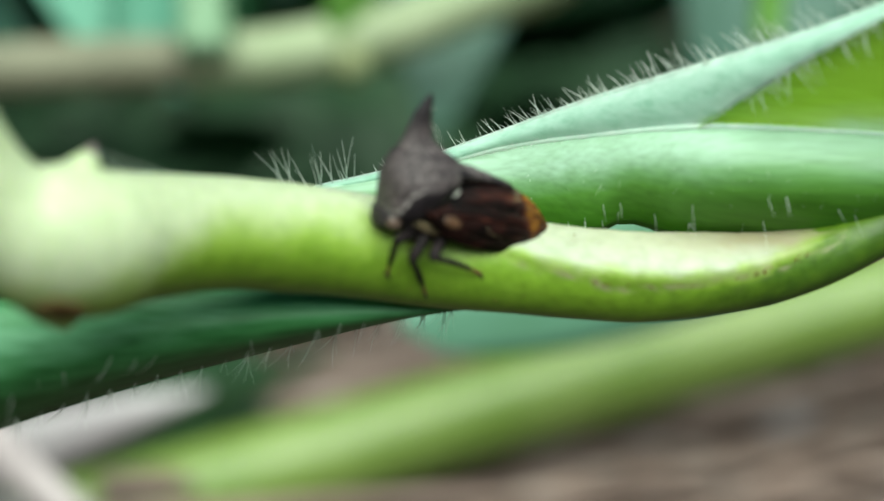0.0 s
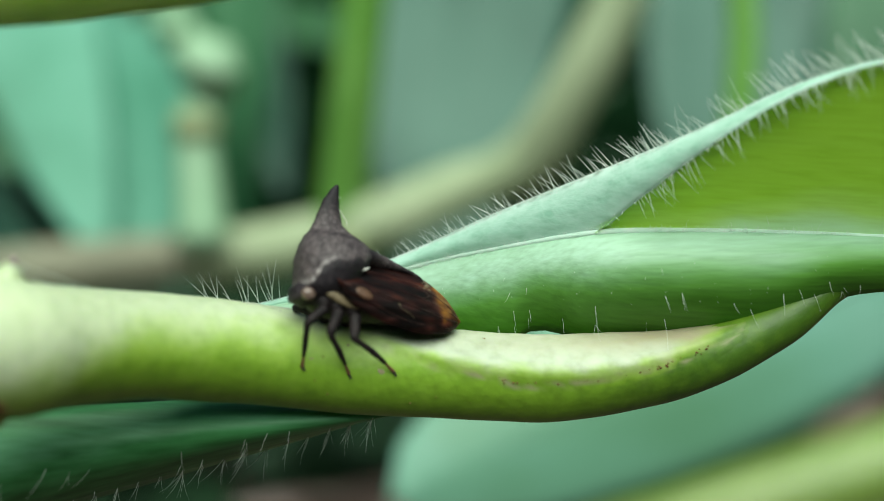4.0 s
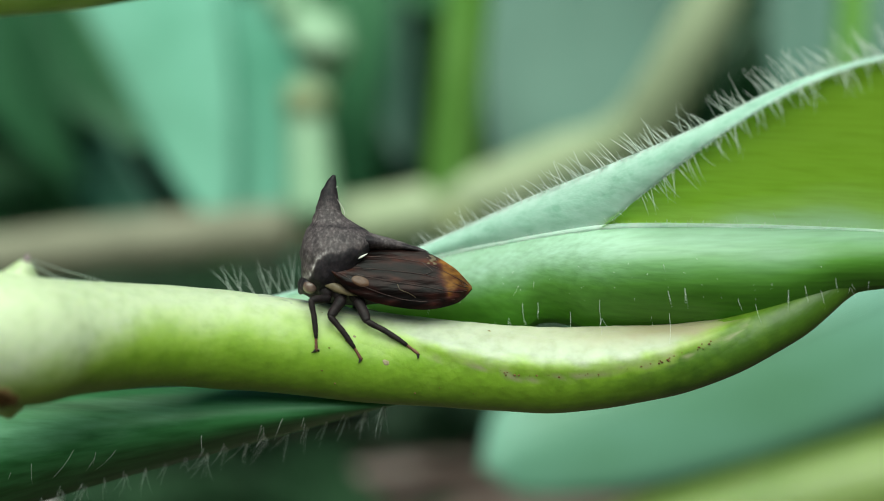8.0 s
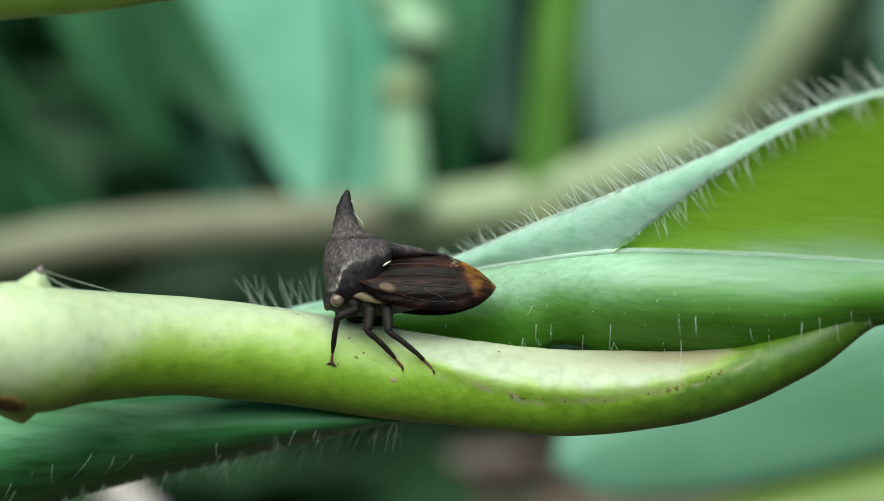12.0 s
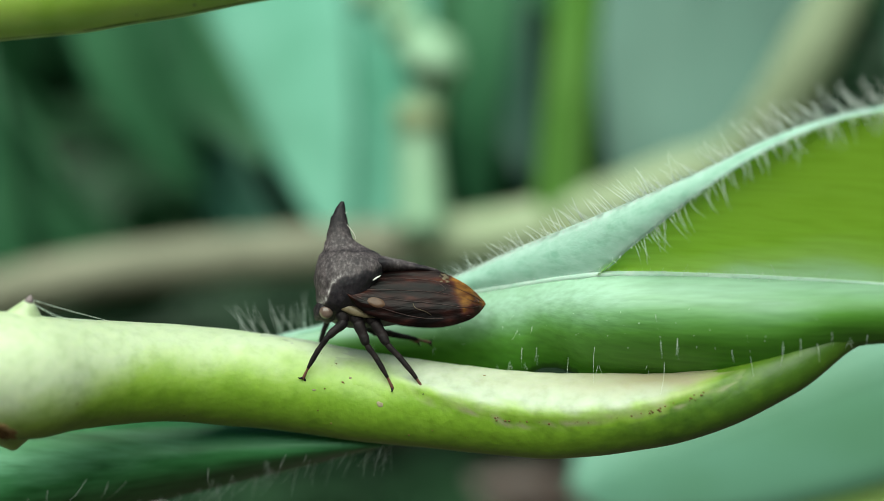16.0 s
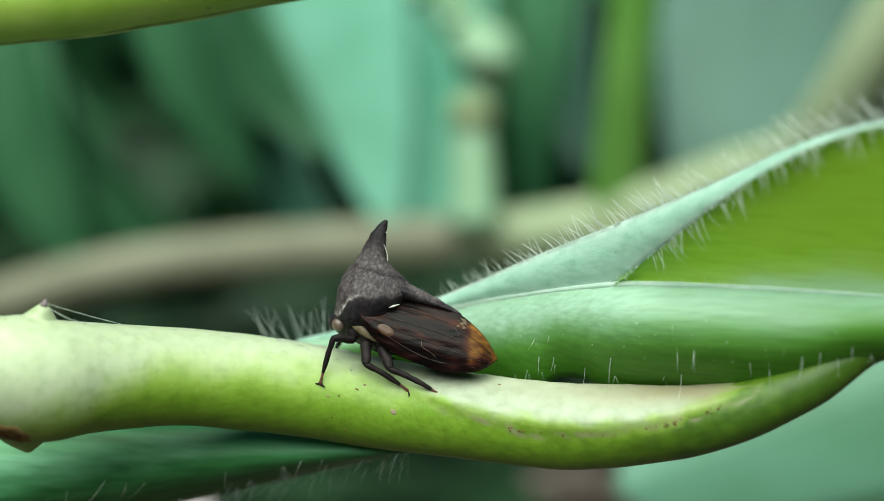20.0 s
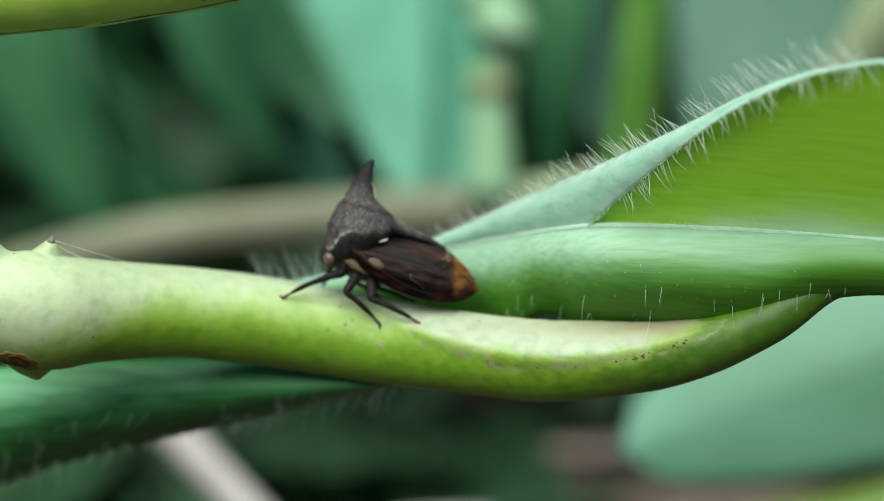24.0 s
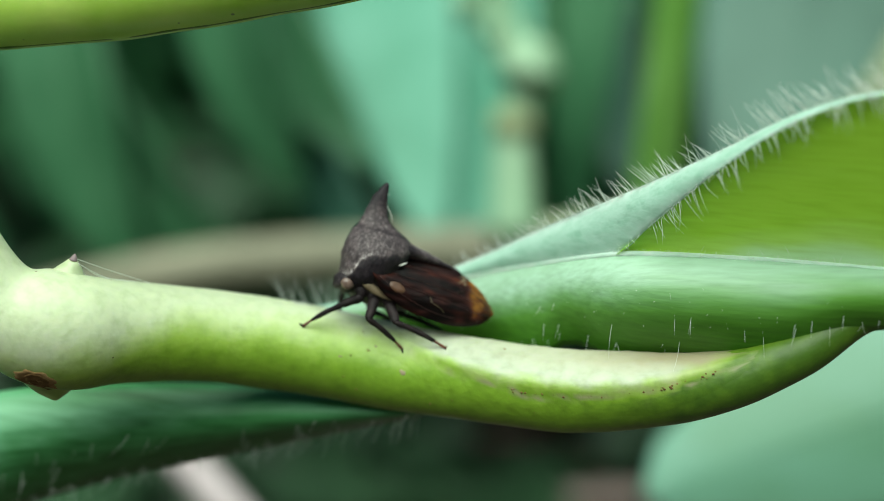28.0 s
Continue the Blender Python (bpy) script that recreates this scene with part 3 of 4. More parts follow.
for k in range(45):
    j = rng.uniform(8, COLS - 18)
    i = int(j)
    t = rng.choice((0.05, rng.uniform(0.1, 0.8), 0.85, 0.9))
    p = RIB[i].lerp(LOWER[i], t) + (-AWAY + UP * 0.1) * 1.6 * swell(i / 59) * 4 * t * (1 - t) * MM
    hair(bm, p, (UP if t < 0.06 else -UP) + Vector((rng.uniform(-0.3, 0.3), 0, 0)) - AWAY * rng.uniform(0.1, 1.0), rng.uniform(0.3, 0.8), 0.012, rng)
for k in range(16):
    j = rng.uniform(15, 36)
    i = int(j)
    t = rng.uniform(0.58, 0.84)
    p = RIB[i].lerp(LOWER[i], t) + (-AWAY + UP * 0.1) * 1.6 * swell(i / 59) * 4 * t * (1 - t) * MM
    hair(bm, p, -UP + Vector((rng.uniform(-0.25, 0.1), 0, 0)) - AWAY * rng.uniform(0.6, 1.3), rng.uniform(0.8, 1.7), 0.012, rng, 0.12)
for k in range(46):
    j = rng.uniform(14, 44)
    i = int(j)
    hair(bm, RIB_R[i].lerp(RIB_R[i + 1], j - i), UP + Vector((rng.uniform(-0.6, 0.1), 0, 0)) - AWAY * rng.uniform(0, 0.5), rng.uniform(0.5, 1.3), 0.013, rng, 0.12)
for k in range(130):
    j = rng.uniform(6, COLS - 20)
    i = int(j)
    t = rng.uniform(0.05, 0.7)
    p = RIB[i].lerp(LOWER[i], t) + (-AWAY + UP * 0.1) * 1.6 * swell(i / 59) * 4 * t * (1 - t) * MM
    hair(bm, p, -UP * rng.uniform(0.2, 1) + Vector((rng.uniform(-0.4, 0.4), 0, 0)) - AWAY, rng.uniform(0.08, 0.24), 0.022, rng)
# short down along the rib and the fold's edges
for line, count in ((RIB, 2200), (INNER, 260), (MARGIN, 700)):
    for k in range(count):
        j = rng.uniform(6 if line is not INNER else 0, COLS * 0.62)
        i = int(j)
        p = line[i].lerp(line[i + 1], j - i) - AWAY * 0.12 * MM
        hair(bm, p, UP * rng.uniform(-1, 1) + Vector((rng.uniform(-0.5, 0.5), 0, 0)) - AWAY * rng.uniform(0.2, 0.8), rng.uniform(0.12, 0.3), 0.014, rng)
tagged(part("hairs", bm, M_HAIR, leaf, "fine white hairs"), kind="stuff")

# ---- dark leaf under the stem ----
under = thing("folded_leaf", "dark green folded leaf with hairy lower edge", "leaf")
TOPE = curve([at(-33.84, -10.40, 2.0), at(-27.24, -8.19, 2.5), at(-20.66, -6.57, 3.4), at(-15.78, -6.09, 4.4), at(-10.53, -5.92, 5.6), at(-5.49, -6.03, 6.2), at(-1.58, -6.31, 6.6)], 40)
LOWE = curve([at(-34.5, -18.85, 4.5), at(-27.9, -15.4, 5.0), at(-21.9, -12.5, 5.8), at(-16.2, -10.5, 6.6), at(-10.45, -9.0, 7.3), at(-5.35, -7.62, 7.4), at(-1.58, -6.48, 6.8)], 40)
bm = bmesh.new()
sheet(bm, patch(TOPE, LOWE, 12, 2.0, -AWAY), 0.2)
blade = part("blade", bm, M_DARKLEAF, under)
# lit upper band, brighter to the left, and darker lower part painted into the colour
pigment_or_shade(blade, [clamp(0.85 - abs(i / 12 - 0.25) * 1.5 + 0.35 * clamp((22 - k) / 14) + 0.2 * noise.noise(blade.data.vertices[i * 40 + k].co * 300)) for i in range(13) for k in range(40)] * 2)
bm = bmesh.new()
for k in range(210):
    j = rng.uniform(8, 38.9)
    i = int(j)
    t = rng.choice((0.98, 0.95, 0.97, 0.92, rng.uniform(0.5, 0.9)))
    p = TOPE[i].lerp(LOWE[i], t) - AWAY * 2.0 * 4 * t * (1 - t) * MM
    hair(bm, p, -UP + Vector((rng.uniform(-0.7, 0.1), 0, 0)) - AWAY * rng.uniform(0.0, 0.8), rng.uniform(0.4, 1.5), 0.013, rng)
tagged(part("hairs", bm, M_HAIR, under, "fine white hairs"), kind="stuff")

# ---- green pod above ----
pod = thing("green_pod", "speckled yellow-green hanging pod", "pod")
bm = bmesh.new()
tube(bm, [at(-24.62, 9.86, -3.0), at(-20.66, 10.16, -2.5), at(-15.56, 10.68, -2.0), at(-11.43, 11.30, -1.5), at(-7.86, 11.92, -1.0), at(-3.58, 12.73, -0.5), at(1.47, 14.08, 0.5)], [1.5, 1.75, 1.8, 1.75, 1.65, 1.5, 1.2], seg=28, steps=8, bump=0.06, freq=400)
part("pod_body", bm, M_POD, pod)
bm = bmesh.new()
tube(bm, [at(-24.52, 8.49, -3.2), at(-20.58, 8.53, -2.7), at(-15.50, 9.00, -2.2), at(-11.38, 9.63, -1.7), at(-7.83, 10.37, -1.2), at(-3.56, 11.29, -0.7), at(1.46, 12.90, 0.4)], [0.12] * 7, seg=8, steps=6, bump=0.05, freq=1500)
seam = part("seam", bm, M_STEM, pod, "darker green lower seam")

# ---- soft plants behind ----
branch = thing("dry_branch", "bent tan dry branch behind the stem", "branch")
bm = bmesh.new()
tube(bm, [at(-78.0, -8.08, 104.5), at(-62.0, -3.05, 104.5), at(-48.0, -0.46, 104.5), at(-36.0, 0.97, 104.5), at(-24.0, 2.01, 104.5), at(-16.0, 2.62, 104.5)], [2.9, 2.9, 2.9, 2.9, 2.9, 3.0], seg=14, steps=5)
part("wood", bm, M_TAN, branch)
bm = bmesh.new()
tube(bm, [at(-16.0, 2.62, 104.5), at(-8.0, 3.51, 104.5), at(-1.0, 4.93, 104.5), at(6.0, 7.09, 104.5), at(14.0, 10.35, 104.5), at(18.30, 11.69, 103.0), at(22.13, 14.05, 101.0), at(24.16, 17.58, 98.0), at(27.00, 23.26, 95.0), at(30.20, 30.08, 93.0), at(34.53, 41.11, 90.0)], [3.0, 3.1, 3.2, 3.2, 3.1, 3.0, 3.4, 3.2, 3.1, 2.9, 2.8], seg=14, steps=5)
part("young_wood", bm, M_TANPALE, branch, "paler greenish upper length")
bm = bmesh.new()
tube(bm, [at(-0.23, 5.38, 103.5), at(2.49, 6.17, 103.5), at(5.53, 7.16, 103.5)], [2.6, 3.5, 2.6], seg=14, steps=5)
part("joint", bm, M_TANPALE, branch, "swollen joint")
bm = bmesh.new()
tube(bm, [at(1.36, 4.42, 102.0), at(1.15, 2.40, 101.0), at(1.48, 0.78, 101.0)], [1.9, 2.0, 0.3], seg=12, steps=4)
part("withered_bud", bm, M_KNOT, branch, "brown withered bud")

stalk = thing("flower_stalk", "pale green flower stalk with round buds", "flower stalk")
bm = bmesh.new()
tube(bm, [at(-14.22, 3.70, 98.4), at(-14.61, 9.60, 99.4), at(-15.02, 15.89, 100.4), at(-13.87, 22.26, 101.4), at(-17.10, 28.10, 102.4), at(-19.63, 36.31, 102.4)], [2.9, 2.5, 2.2, 2.1, 2.0, 2.0], seg=12, steps=5)
part("stalk", bm, M_STALK, stalk)
for p, r in ((at(-13.07, 22.70, 99.4), 3.3), (at(-15.02, 23.98, 100.4), 2.8), (at(-17.83, 27.09, 100.4), 2.0), (at(-21.39, 30.41, 101.4), 2.0)):
    bm = bmesh.new()
    tube(bm, [p + Vector((0, 0, -r * MM)), p, p + Vector((0.3 * r * MM, 0, r * MM))], [0.5 * r, r, 0.4 * r], seg=12, steps=5)
    part("bud", bm, M_STALK, stalk)
bm = bmesh.new()
tube(bm, [at(-14.84, 14.90, 99.9), at(-14.98, 16.45, 99.9), at(-14.67, 18.00, 99.9)], [2.2, 2.8, 2.2], seg=12, steps=4)
part("knot", bm, M_KNOT, stalk, "brownish knot")


def plain_stem(name, label, pts, radii, mat):
    t = thing(name, label, "stem")
    b = bmesh.new()
    tube(b, pts, radii, seg=14, steps=6)
    part("shoot", b, mat, t)
    return t


plain_stem("green_shoot", "upright bright green shoot", [at(0.57, 6.5, 104.0), at(1.32, 14.0, 101.0), at(2.11, 22.0, 98.0), at(3.10, 32.0, 95.5), at(4.48, 46.0, 92.0)], [2.7, 2.7, 2.6, 2.5, 2.3], M_GSTEM)
plain_stem("green_shoot", "thin upright yellow-green shoot", [at(39.37, 6.27, 82.0), at(39.37, 16.16, 82.0), at(39.92, 24.41, 82.0), at(39.37, 35.41, 82.0)], [1.5, 1.6, 1.6, 1.5], M_GSTEM)
plain_stem("leaning_stem", "thick pale green leaning stem", [at(-70.0, -64.8, 116), at(-40.0, -55.8, 116), at(-5.0, -45.4, 116), at(35.0, -33.5, 116), at(80.0, -20.1, 116), at(125.0, -6.6, 116)], [6.2, 6.1, 6.1, 6.0, 5.8, 5.6], M_LEAN)
for label, rise, wide, deep, end in (("broad pale grey-pink dry grass blade", -27.6, 2.3, 100, -13), ("narrow pale grey dry grass blade", -35.5, 1.4, 106, -27)):
    dry = thing("dry_grass_blade", label, "grass blade")
    bm = bmesh.new()
    line = curve([at(u, 0.361 * u + rise, deep) for u in np.linspace(-64, end, 6)], 24)
    sheet(bm, [[p + UP * (j - 2) * wide * (1 - (k / 23) ** 4) * MM + AWAY * abs(j - 2) * 0.7 * MM for j in range(5)] for k, p in enumerate(line)], 0.3)
    part("blade", bm, M_DRY, dry)
plain_stem("dead_stalk", "pale pinkish dead stalk", [at(-51.68, -14.95, 80.0), at(-43.02, -22.27, 80.0), at(-34.35, -30.39, 80.0), at(-25.68, -38.79, 80.0), at(-17.01, -48.00, 80.0)], [1.9, 1.9, 1.9, 1.9, 1.9], M_PINK)


def broad_leaf(name, label, base, tip, side, width, bend, mat, cols=24, rows=10, cup=0.15, blunt=0.0):
    """A broad pointed leaf from base to tip; side gives its breadth, bend its sag (metres)."""
    t = thing(name, label, "leaf")
    base, tip, side = Vector(base), Vector(tip), Vector(side).normalized()
    nor = (tip - base).cross(side).normalized()
    grid = []
    for i in range(cols + 1):
        s = i / cols
        c = base.lerp(tip, s) + nor * bend * 4 * s * (1 - s)
        w = width * (math.sin(math.pi * min(1, s * 0.93 + 0.07)) ** (0.7 - 0.3 * blunt)) * (1 - 0.25 * s * (1 - blunt))
        grid.append([c + side * w * (j / rows * 2 - 1) + nor * cup * w * abs(j / rows * 2 - 1) ** 1.5 for j in range(rows + 1)])
    b = bmesh.new()
    sheet(b, grid, 0.3)
    part("blade", b, mat, t)
    b = bmesh.new()
    tube(b, [g[rows // 2] for g in grid][::3], [0.6 - 0.05 * k for k in range(len(grid[::3]))], seg=8, steps=2)
    part("midrib", b, mat, t)
    return t


def leaf_between(label, a, b, wide, bend, mat, turn=0.0, cup=0.15, blunt=0.0):
    """A broad leaf from a to b whose blade faces the open side, turned by so many degrees about its length."""
    way = (Vector(b) - Vector(a)).normalized()
    side = way.cross(AWAY).normalized()
    side.rotate(Matrix.Rotation(radians(turn), 3, way))
    return broad_leaf("broad_leaf", label, a, b, side, wide * MM, bend * MM, mat, cup=cup, blunt=blunt)


leaf_between("broad rounded teal-green leaf close behind", at(62.60, 5.15, 78.0), at(3.32, -19.16, 70.0), 10.4, 3, M_NEARTEAL, 8, blunt=0.8, cup=-0.2)
leaf_between("broad soft teal-green leaf behind", at(-47.59, 87.91, 189.8), at(-17.14, -1.76, 113.0), 18.9, 5, M_TEAL, 15)
leaf_between("long soft teal-green leaf behind", at(-55.92, 67.76, 171.8), at(-25.90, 1.62, 113.0), 11.3, 5, M_TEAL, -10)
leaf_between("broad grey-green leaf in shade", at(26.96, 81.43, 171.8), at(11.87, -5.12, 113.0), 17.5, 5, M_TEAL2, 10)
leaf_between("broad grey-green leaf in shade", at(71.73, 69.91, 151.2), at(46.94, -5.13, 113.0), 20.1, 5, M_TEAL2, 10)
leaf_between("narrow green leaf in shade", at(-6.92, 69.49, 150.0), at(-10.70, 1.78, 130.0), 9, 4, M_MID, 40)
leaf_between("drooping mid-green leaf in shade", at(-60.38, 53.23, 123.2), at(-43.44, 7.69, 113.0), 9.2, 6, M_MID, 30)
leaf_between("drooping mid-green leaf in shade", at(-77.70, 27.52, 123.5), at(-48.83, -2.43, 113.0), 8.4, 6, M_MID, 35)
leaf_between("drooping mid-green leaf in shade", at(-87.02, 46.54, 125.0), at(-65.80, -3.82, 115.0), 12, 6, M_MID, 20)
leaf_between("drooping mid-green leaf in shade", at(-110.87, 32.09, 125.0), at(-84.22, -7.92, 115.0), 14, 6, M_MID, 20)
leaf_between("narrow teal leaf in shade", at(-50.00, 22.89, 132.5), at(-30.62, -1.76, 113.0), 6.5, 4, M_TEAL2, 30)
# this leaf's deep shade lies in its near-black colour
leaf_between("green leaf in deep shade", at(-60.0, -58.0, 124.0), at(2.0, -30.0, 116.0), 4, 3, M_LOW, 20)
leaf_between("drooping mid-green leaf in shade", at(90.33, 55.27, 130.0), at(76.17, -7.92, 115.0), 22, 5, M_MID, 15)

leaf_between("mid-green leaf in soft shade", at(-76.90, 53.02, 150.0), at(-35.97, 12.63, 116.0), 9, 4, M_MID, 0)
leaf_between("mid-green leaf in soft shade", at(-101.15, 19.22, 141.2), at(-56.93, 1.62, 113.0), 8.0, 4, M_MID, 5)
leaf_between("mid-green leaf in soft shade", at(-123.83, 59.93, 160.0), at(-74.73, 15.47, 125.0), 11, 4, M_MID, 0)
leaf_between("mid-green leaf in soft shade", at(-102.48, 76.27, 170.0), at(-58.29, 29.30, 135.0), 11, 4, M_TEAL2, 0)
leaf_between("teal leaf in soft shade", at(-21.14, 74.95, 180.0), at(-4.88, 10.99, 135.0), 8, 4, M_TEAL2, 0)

bm = bmesh.new()
ring_loft(bm, [[(0.8 * math.sin(a) * (1 + 0.04 * math.sin(7 * a)), 0.8 * math.cos(a) * (1 + 0.04 * math.sin(7 * a)), z + 0.03 * math.sin(11 * a)) for a in [2 * math.pi * k / 90 for k in range(90)]] for z in (-0.1, 0.1, 0.3)], cap=False)
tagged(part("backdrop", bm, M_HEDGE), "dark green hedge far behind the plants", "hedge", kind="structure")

# a thicket of leaves that closes the view
rng = random.Random(11)
bm = bmesh.new()
for k in range(1700):
    a = rng.uniform(0, 2 * math.pi)
    far = rng.uniform(0.24, 0.5)
    c = Vector((math.sin(a) * far, math.cos(a) * far + 0.02, -0.08 + abs(rng.gauss(0, 0.1))))
    if math.cos(a) < 0.2 and far < 0.34:
        continue
    w, l = rng.uniform(0.012, 0.028), rng.uniform(0.04, 0.08)
    m = Matrix.Translation(c) @ Euler((rng.uniform(-0.9, 0.9), rng.uniform(-0.9, 0.9), rng.uniform(0, 6.3))).to_matrix().to_4x4()
    rows = []
    for i in range(6):
        s = i / 5
        ww = w * math.sin(math.pi * (0.06 + 0.94 * s)) ** 0.8
        rows.append([bm.verts.new(m @ Vector((x * ww, l * (s - 0.5), 0.15 * l * math.sin(s * 3) + 0.2 * abs(x) * ww))) for x in (-1, 0, 1)])
    for a_, b_ in zip(rows, rows[1:]):
        for q in (0, 1):
            bm.faces.new((a_[q], a_[q + 1], b_[q + 1], b_[q]))
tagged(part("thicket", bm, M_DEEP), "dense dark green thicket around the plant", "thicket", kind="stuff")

# low plants past the straw
bm = bmesh.new()
foot = at(-70.0, -64.8, 116)
lean = (at(125.0, -6.6, 116) - foot).normalized()
for k in range(900):
    c = Vector((rng.uniform(-0.25, 0.25), rng.uniform(0.235, 0.36), -0.08 + rng.uniform(0, 0.03)))
    if k % 2 == 0:
        c = Vector((rng.uniform(-0.2, 0.08), rng.uniform(0.165, 0.24), -0.075 + rng.uniform(0, 0.02)))
    if k % 3 == 0:
        c = Vector((rng.uniform(-0.2, -0.02), rng.uniform(0.07, 0.17), -0.078 + rng.uniform(0, 0.012)))
    w, l = rng.uniform(0.008, 0.016), rng.uniform(0.03, 0.06)
    m = Matrix.Translation(c) @ Euler((rng.uniform(-0.6, 1.2), rng.uniform(-0.7, 0.7), rng.uniform(0, 6.3))).to_matrix().to_4x4()
    off = c - foot
    off -= lean * off.dot(lean)
    if off.length < 0.034 and off.y < 0.004:
        continue  # the leaning stem parts the growth
    rows = []
    for i in range(6):
        s = i / 5
        ww = w * math.sin(math.pi * (0.06 + 0.94 * s)) ** 0.8
        rows.append([bm.verts.new(m @ Vector((x * ww, l * (s - 0.5), 0.15 * l * math.sin(s * 3) + 0.2 * abs(x) * ww))) for x in (-1, 0, 1)])
    for a_, b_ in zip(rows, rows[1:]):
        for q in (0, 1):
            bm.faces.new((a_[q], a_[q + 1], b_[q + 1], b_[q]))
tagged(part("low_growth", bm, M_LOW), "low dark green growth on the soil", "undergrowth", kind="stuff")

# dry straw on the ground
bm = bmesh.new()
for k in range(620):
    c = Vector((rng.uniform(0.0, 0.26), rng.uniform(0.09, 0.25), -0.08 + rng.uniform(0, 0.014)))
    a, l, w = rng.gauss(0.30, 0.13), rng.uniform(0.05, 0.14), rng.uniform(0.0008, 0.0026) * (1 if k % 9 else 2.2)
    if c.x > 0.055 and rng.random() < 0.6:
        continue
    d, s = Vector((math.cos(a), math.sin(a), rng.uniform(-0.1, 0.1))), Vector((-math.sin(a), math.cos(a), rng.uniform(-0.4, 0.4)))
    ring_loft(bm, [[c + d * l * (t - 0.5) + s * w * x + Vector((0, 0, z * w * 0.4 + 0.004 * math.sin(3 * t))) for x, z in ((-1, 0), (0, 1), (1, 0), (0, -0.6))] for t in (0, 0.3, 0.65, 1)])
tagged(part("straw", bm, M_STRAW), "dry brown straw litter on the soil", "straw", kind="stuff")

# a withered leaf on the litter
withered = thing("withered_leaf", "curled grey-blue withered leaf on the straw", "dry leaf")
bm = bmesh.new()
line = curve([(0.0393, 0.1146, -0.0770), (0.0504, 0.1212, -0.0750), (0.0616, 0.1245, -0.0710), (0.0709, 0.1263, -0.0670), (0.0816, 0.1420, -0.0660)], 24)
sheet(bm, [[p + Vector((0.35, 0.2, 0.9)).normalized() * (j - 2) * 1.5 * math.sin(0.25 + 2.6 * k / 23) * MM + Vector((0, 1, 0)) * abs(j - 2) * 0.8 * MM for j in range(5)] for k, p in enumerate(line)], 0.3)
part("blade", bm, M_DRY, withered)

# ---- treehopper ----
M_PRON = material("pronotum", [(0.60, 0.56, 0.60), (1.0, 0.97, 0.98), (1.4, 1.34, 1.33)], 0.6, 3000, 1.0, 5200, spec=0.35, detail=8.0, stretch=(1, 1, 0.7), zones=(0.95, 9000, [(0.0, (0.008, 0.006, 0.010)), (0.3, (0.020, 0.015, 0.019)), (0.6, (0.072, 0.058, 0.062)), (0.85, (0.185, 0.165, 0.168)), (1.0, (0.42, 0.40, 0.395))]))


M_BODY = material("thorax", [(0.006, 0.004, 0.004), (0.02, 0.012, 0.012)], 0.5, 1800, 0.6, 5000)
M_WING = material("wing_membrane", [(0.6, 0.55, 0.55), (1.0, 1.0, 1.0), (1.35, 1.3, 1.3)], 0.42, 1900, 0.9, 4500, stretch=(0.3, 1, 1), spec=0.18, trans=0.1, zones=(1.7, 2400, [(0.0, (0.003, 0.0015, 0.0015)), (0.3, (0.017, 0.005, 0.0045)), (0.55, (0.052, 0.015, 0.010)), (0.75, (0.10, 0.038, 0.010)), (1.0, (0.20, 0.088, 0.016))]))

M_VEIN = material("vein", [(0.012, 0.005, 0.005), (0.07, 0.028, 0.024)], 0.35, 2600, 0.2)
M_BLOTCH = material("tan_patch", [(0.06, 0.028, 0.014), (0.125, 0.06, 0.03)], 0.5, 2200, 0.4)
M_PALE = material("pale_plate", [(0.09, 0.065, 0.035), (0.20, 0.155, 0.09)], 0.5, 2200, 0.4)
M_WAX = material("wax_spot", [(0.6, 0.58, 0.52), (0.85, 0.84, 0.8)], 0.6, 2000, 0.3)
M_EYE = material("eye", [(0.09, 0.055, 0.045), (0.21, 0.145, 0.12)], 0.25, 2500, 0.4, 9000, coat=0.3)
M_LEG = material("leg", [(0.005, 0.004, 0.005), (0.022, 0.015, 0.016)], 0.6, 2500, 0.8, 6000, spec=0.2)
M_FOOT = material("foot", [(0.08, 0.025, 0.018), (0.2, 0.08, 0.05)], 0.5, 2500, 0.3)

K = 0.02353  # side-plan unit, millimetres


def hp(a, y, b):
    """A place on the insect from its side plan: a to the tail, b downwards (units), y millimetres to the far side."""
    return Vector(((a - 680) * K, y, (470 - b) * K)) * MM


hopper = thing("treehopper", "dark brown horned treehopper with amber wing ends", "insect")


def slab(rows, n=36, power=2.3):
    """Rings stacked upwards from rows of height, front, back, half width."""
    fine = spline(rows, 5)
    rings = []
    for b, x0, x1, hw in fine:
        c, a = (x0 + x1) / 2, (x1 - x0) / 2
        ring = []
        for k in range(n):
            w = 2 * math.pi * k / n
            cx, sy = math.cos(w), math.sin(w)
            p = hp(c + a * math.copysign(abs(cx) ** (2 / power), cx), hw * math.copysign(abs(sy) ** (2 / power), sy), b)
            p += Vector((cx, sy, 0)) * 0.05 * MM * clamp((b - 401) / 4)
            p += p.normalized() * 0.05 * MM * noise.noise(p * 3500) + p.normalized() * 0.04 * MM * noise.noise(p * 1300)
            ring.append(p)
        rings.append(ring)
    return rings


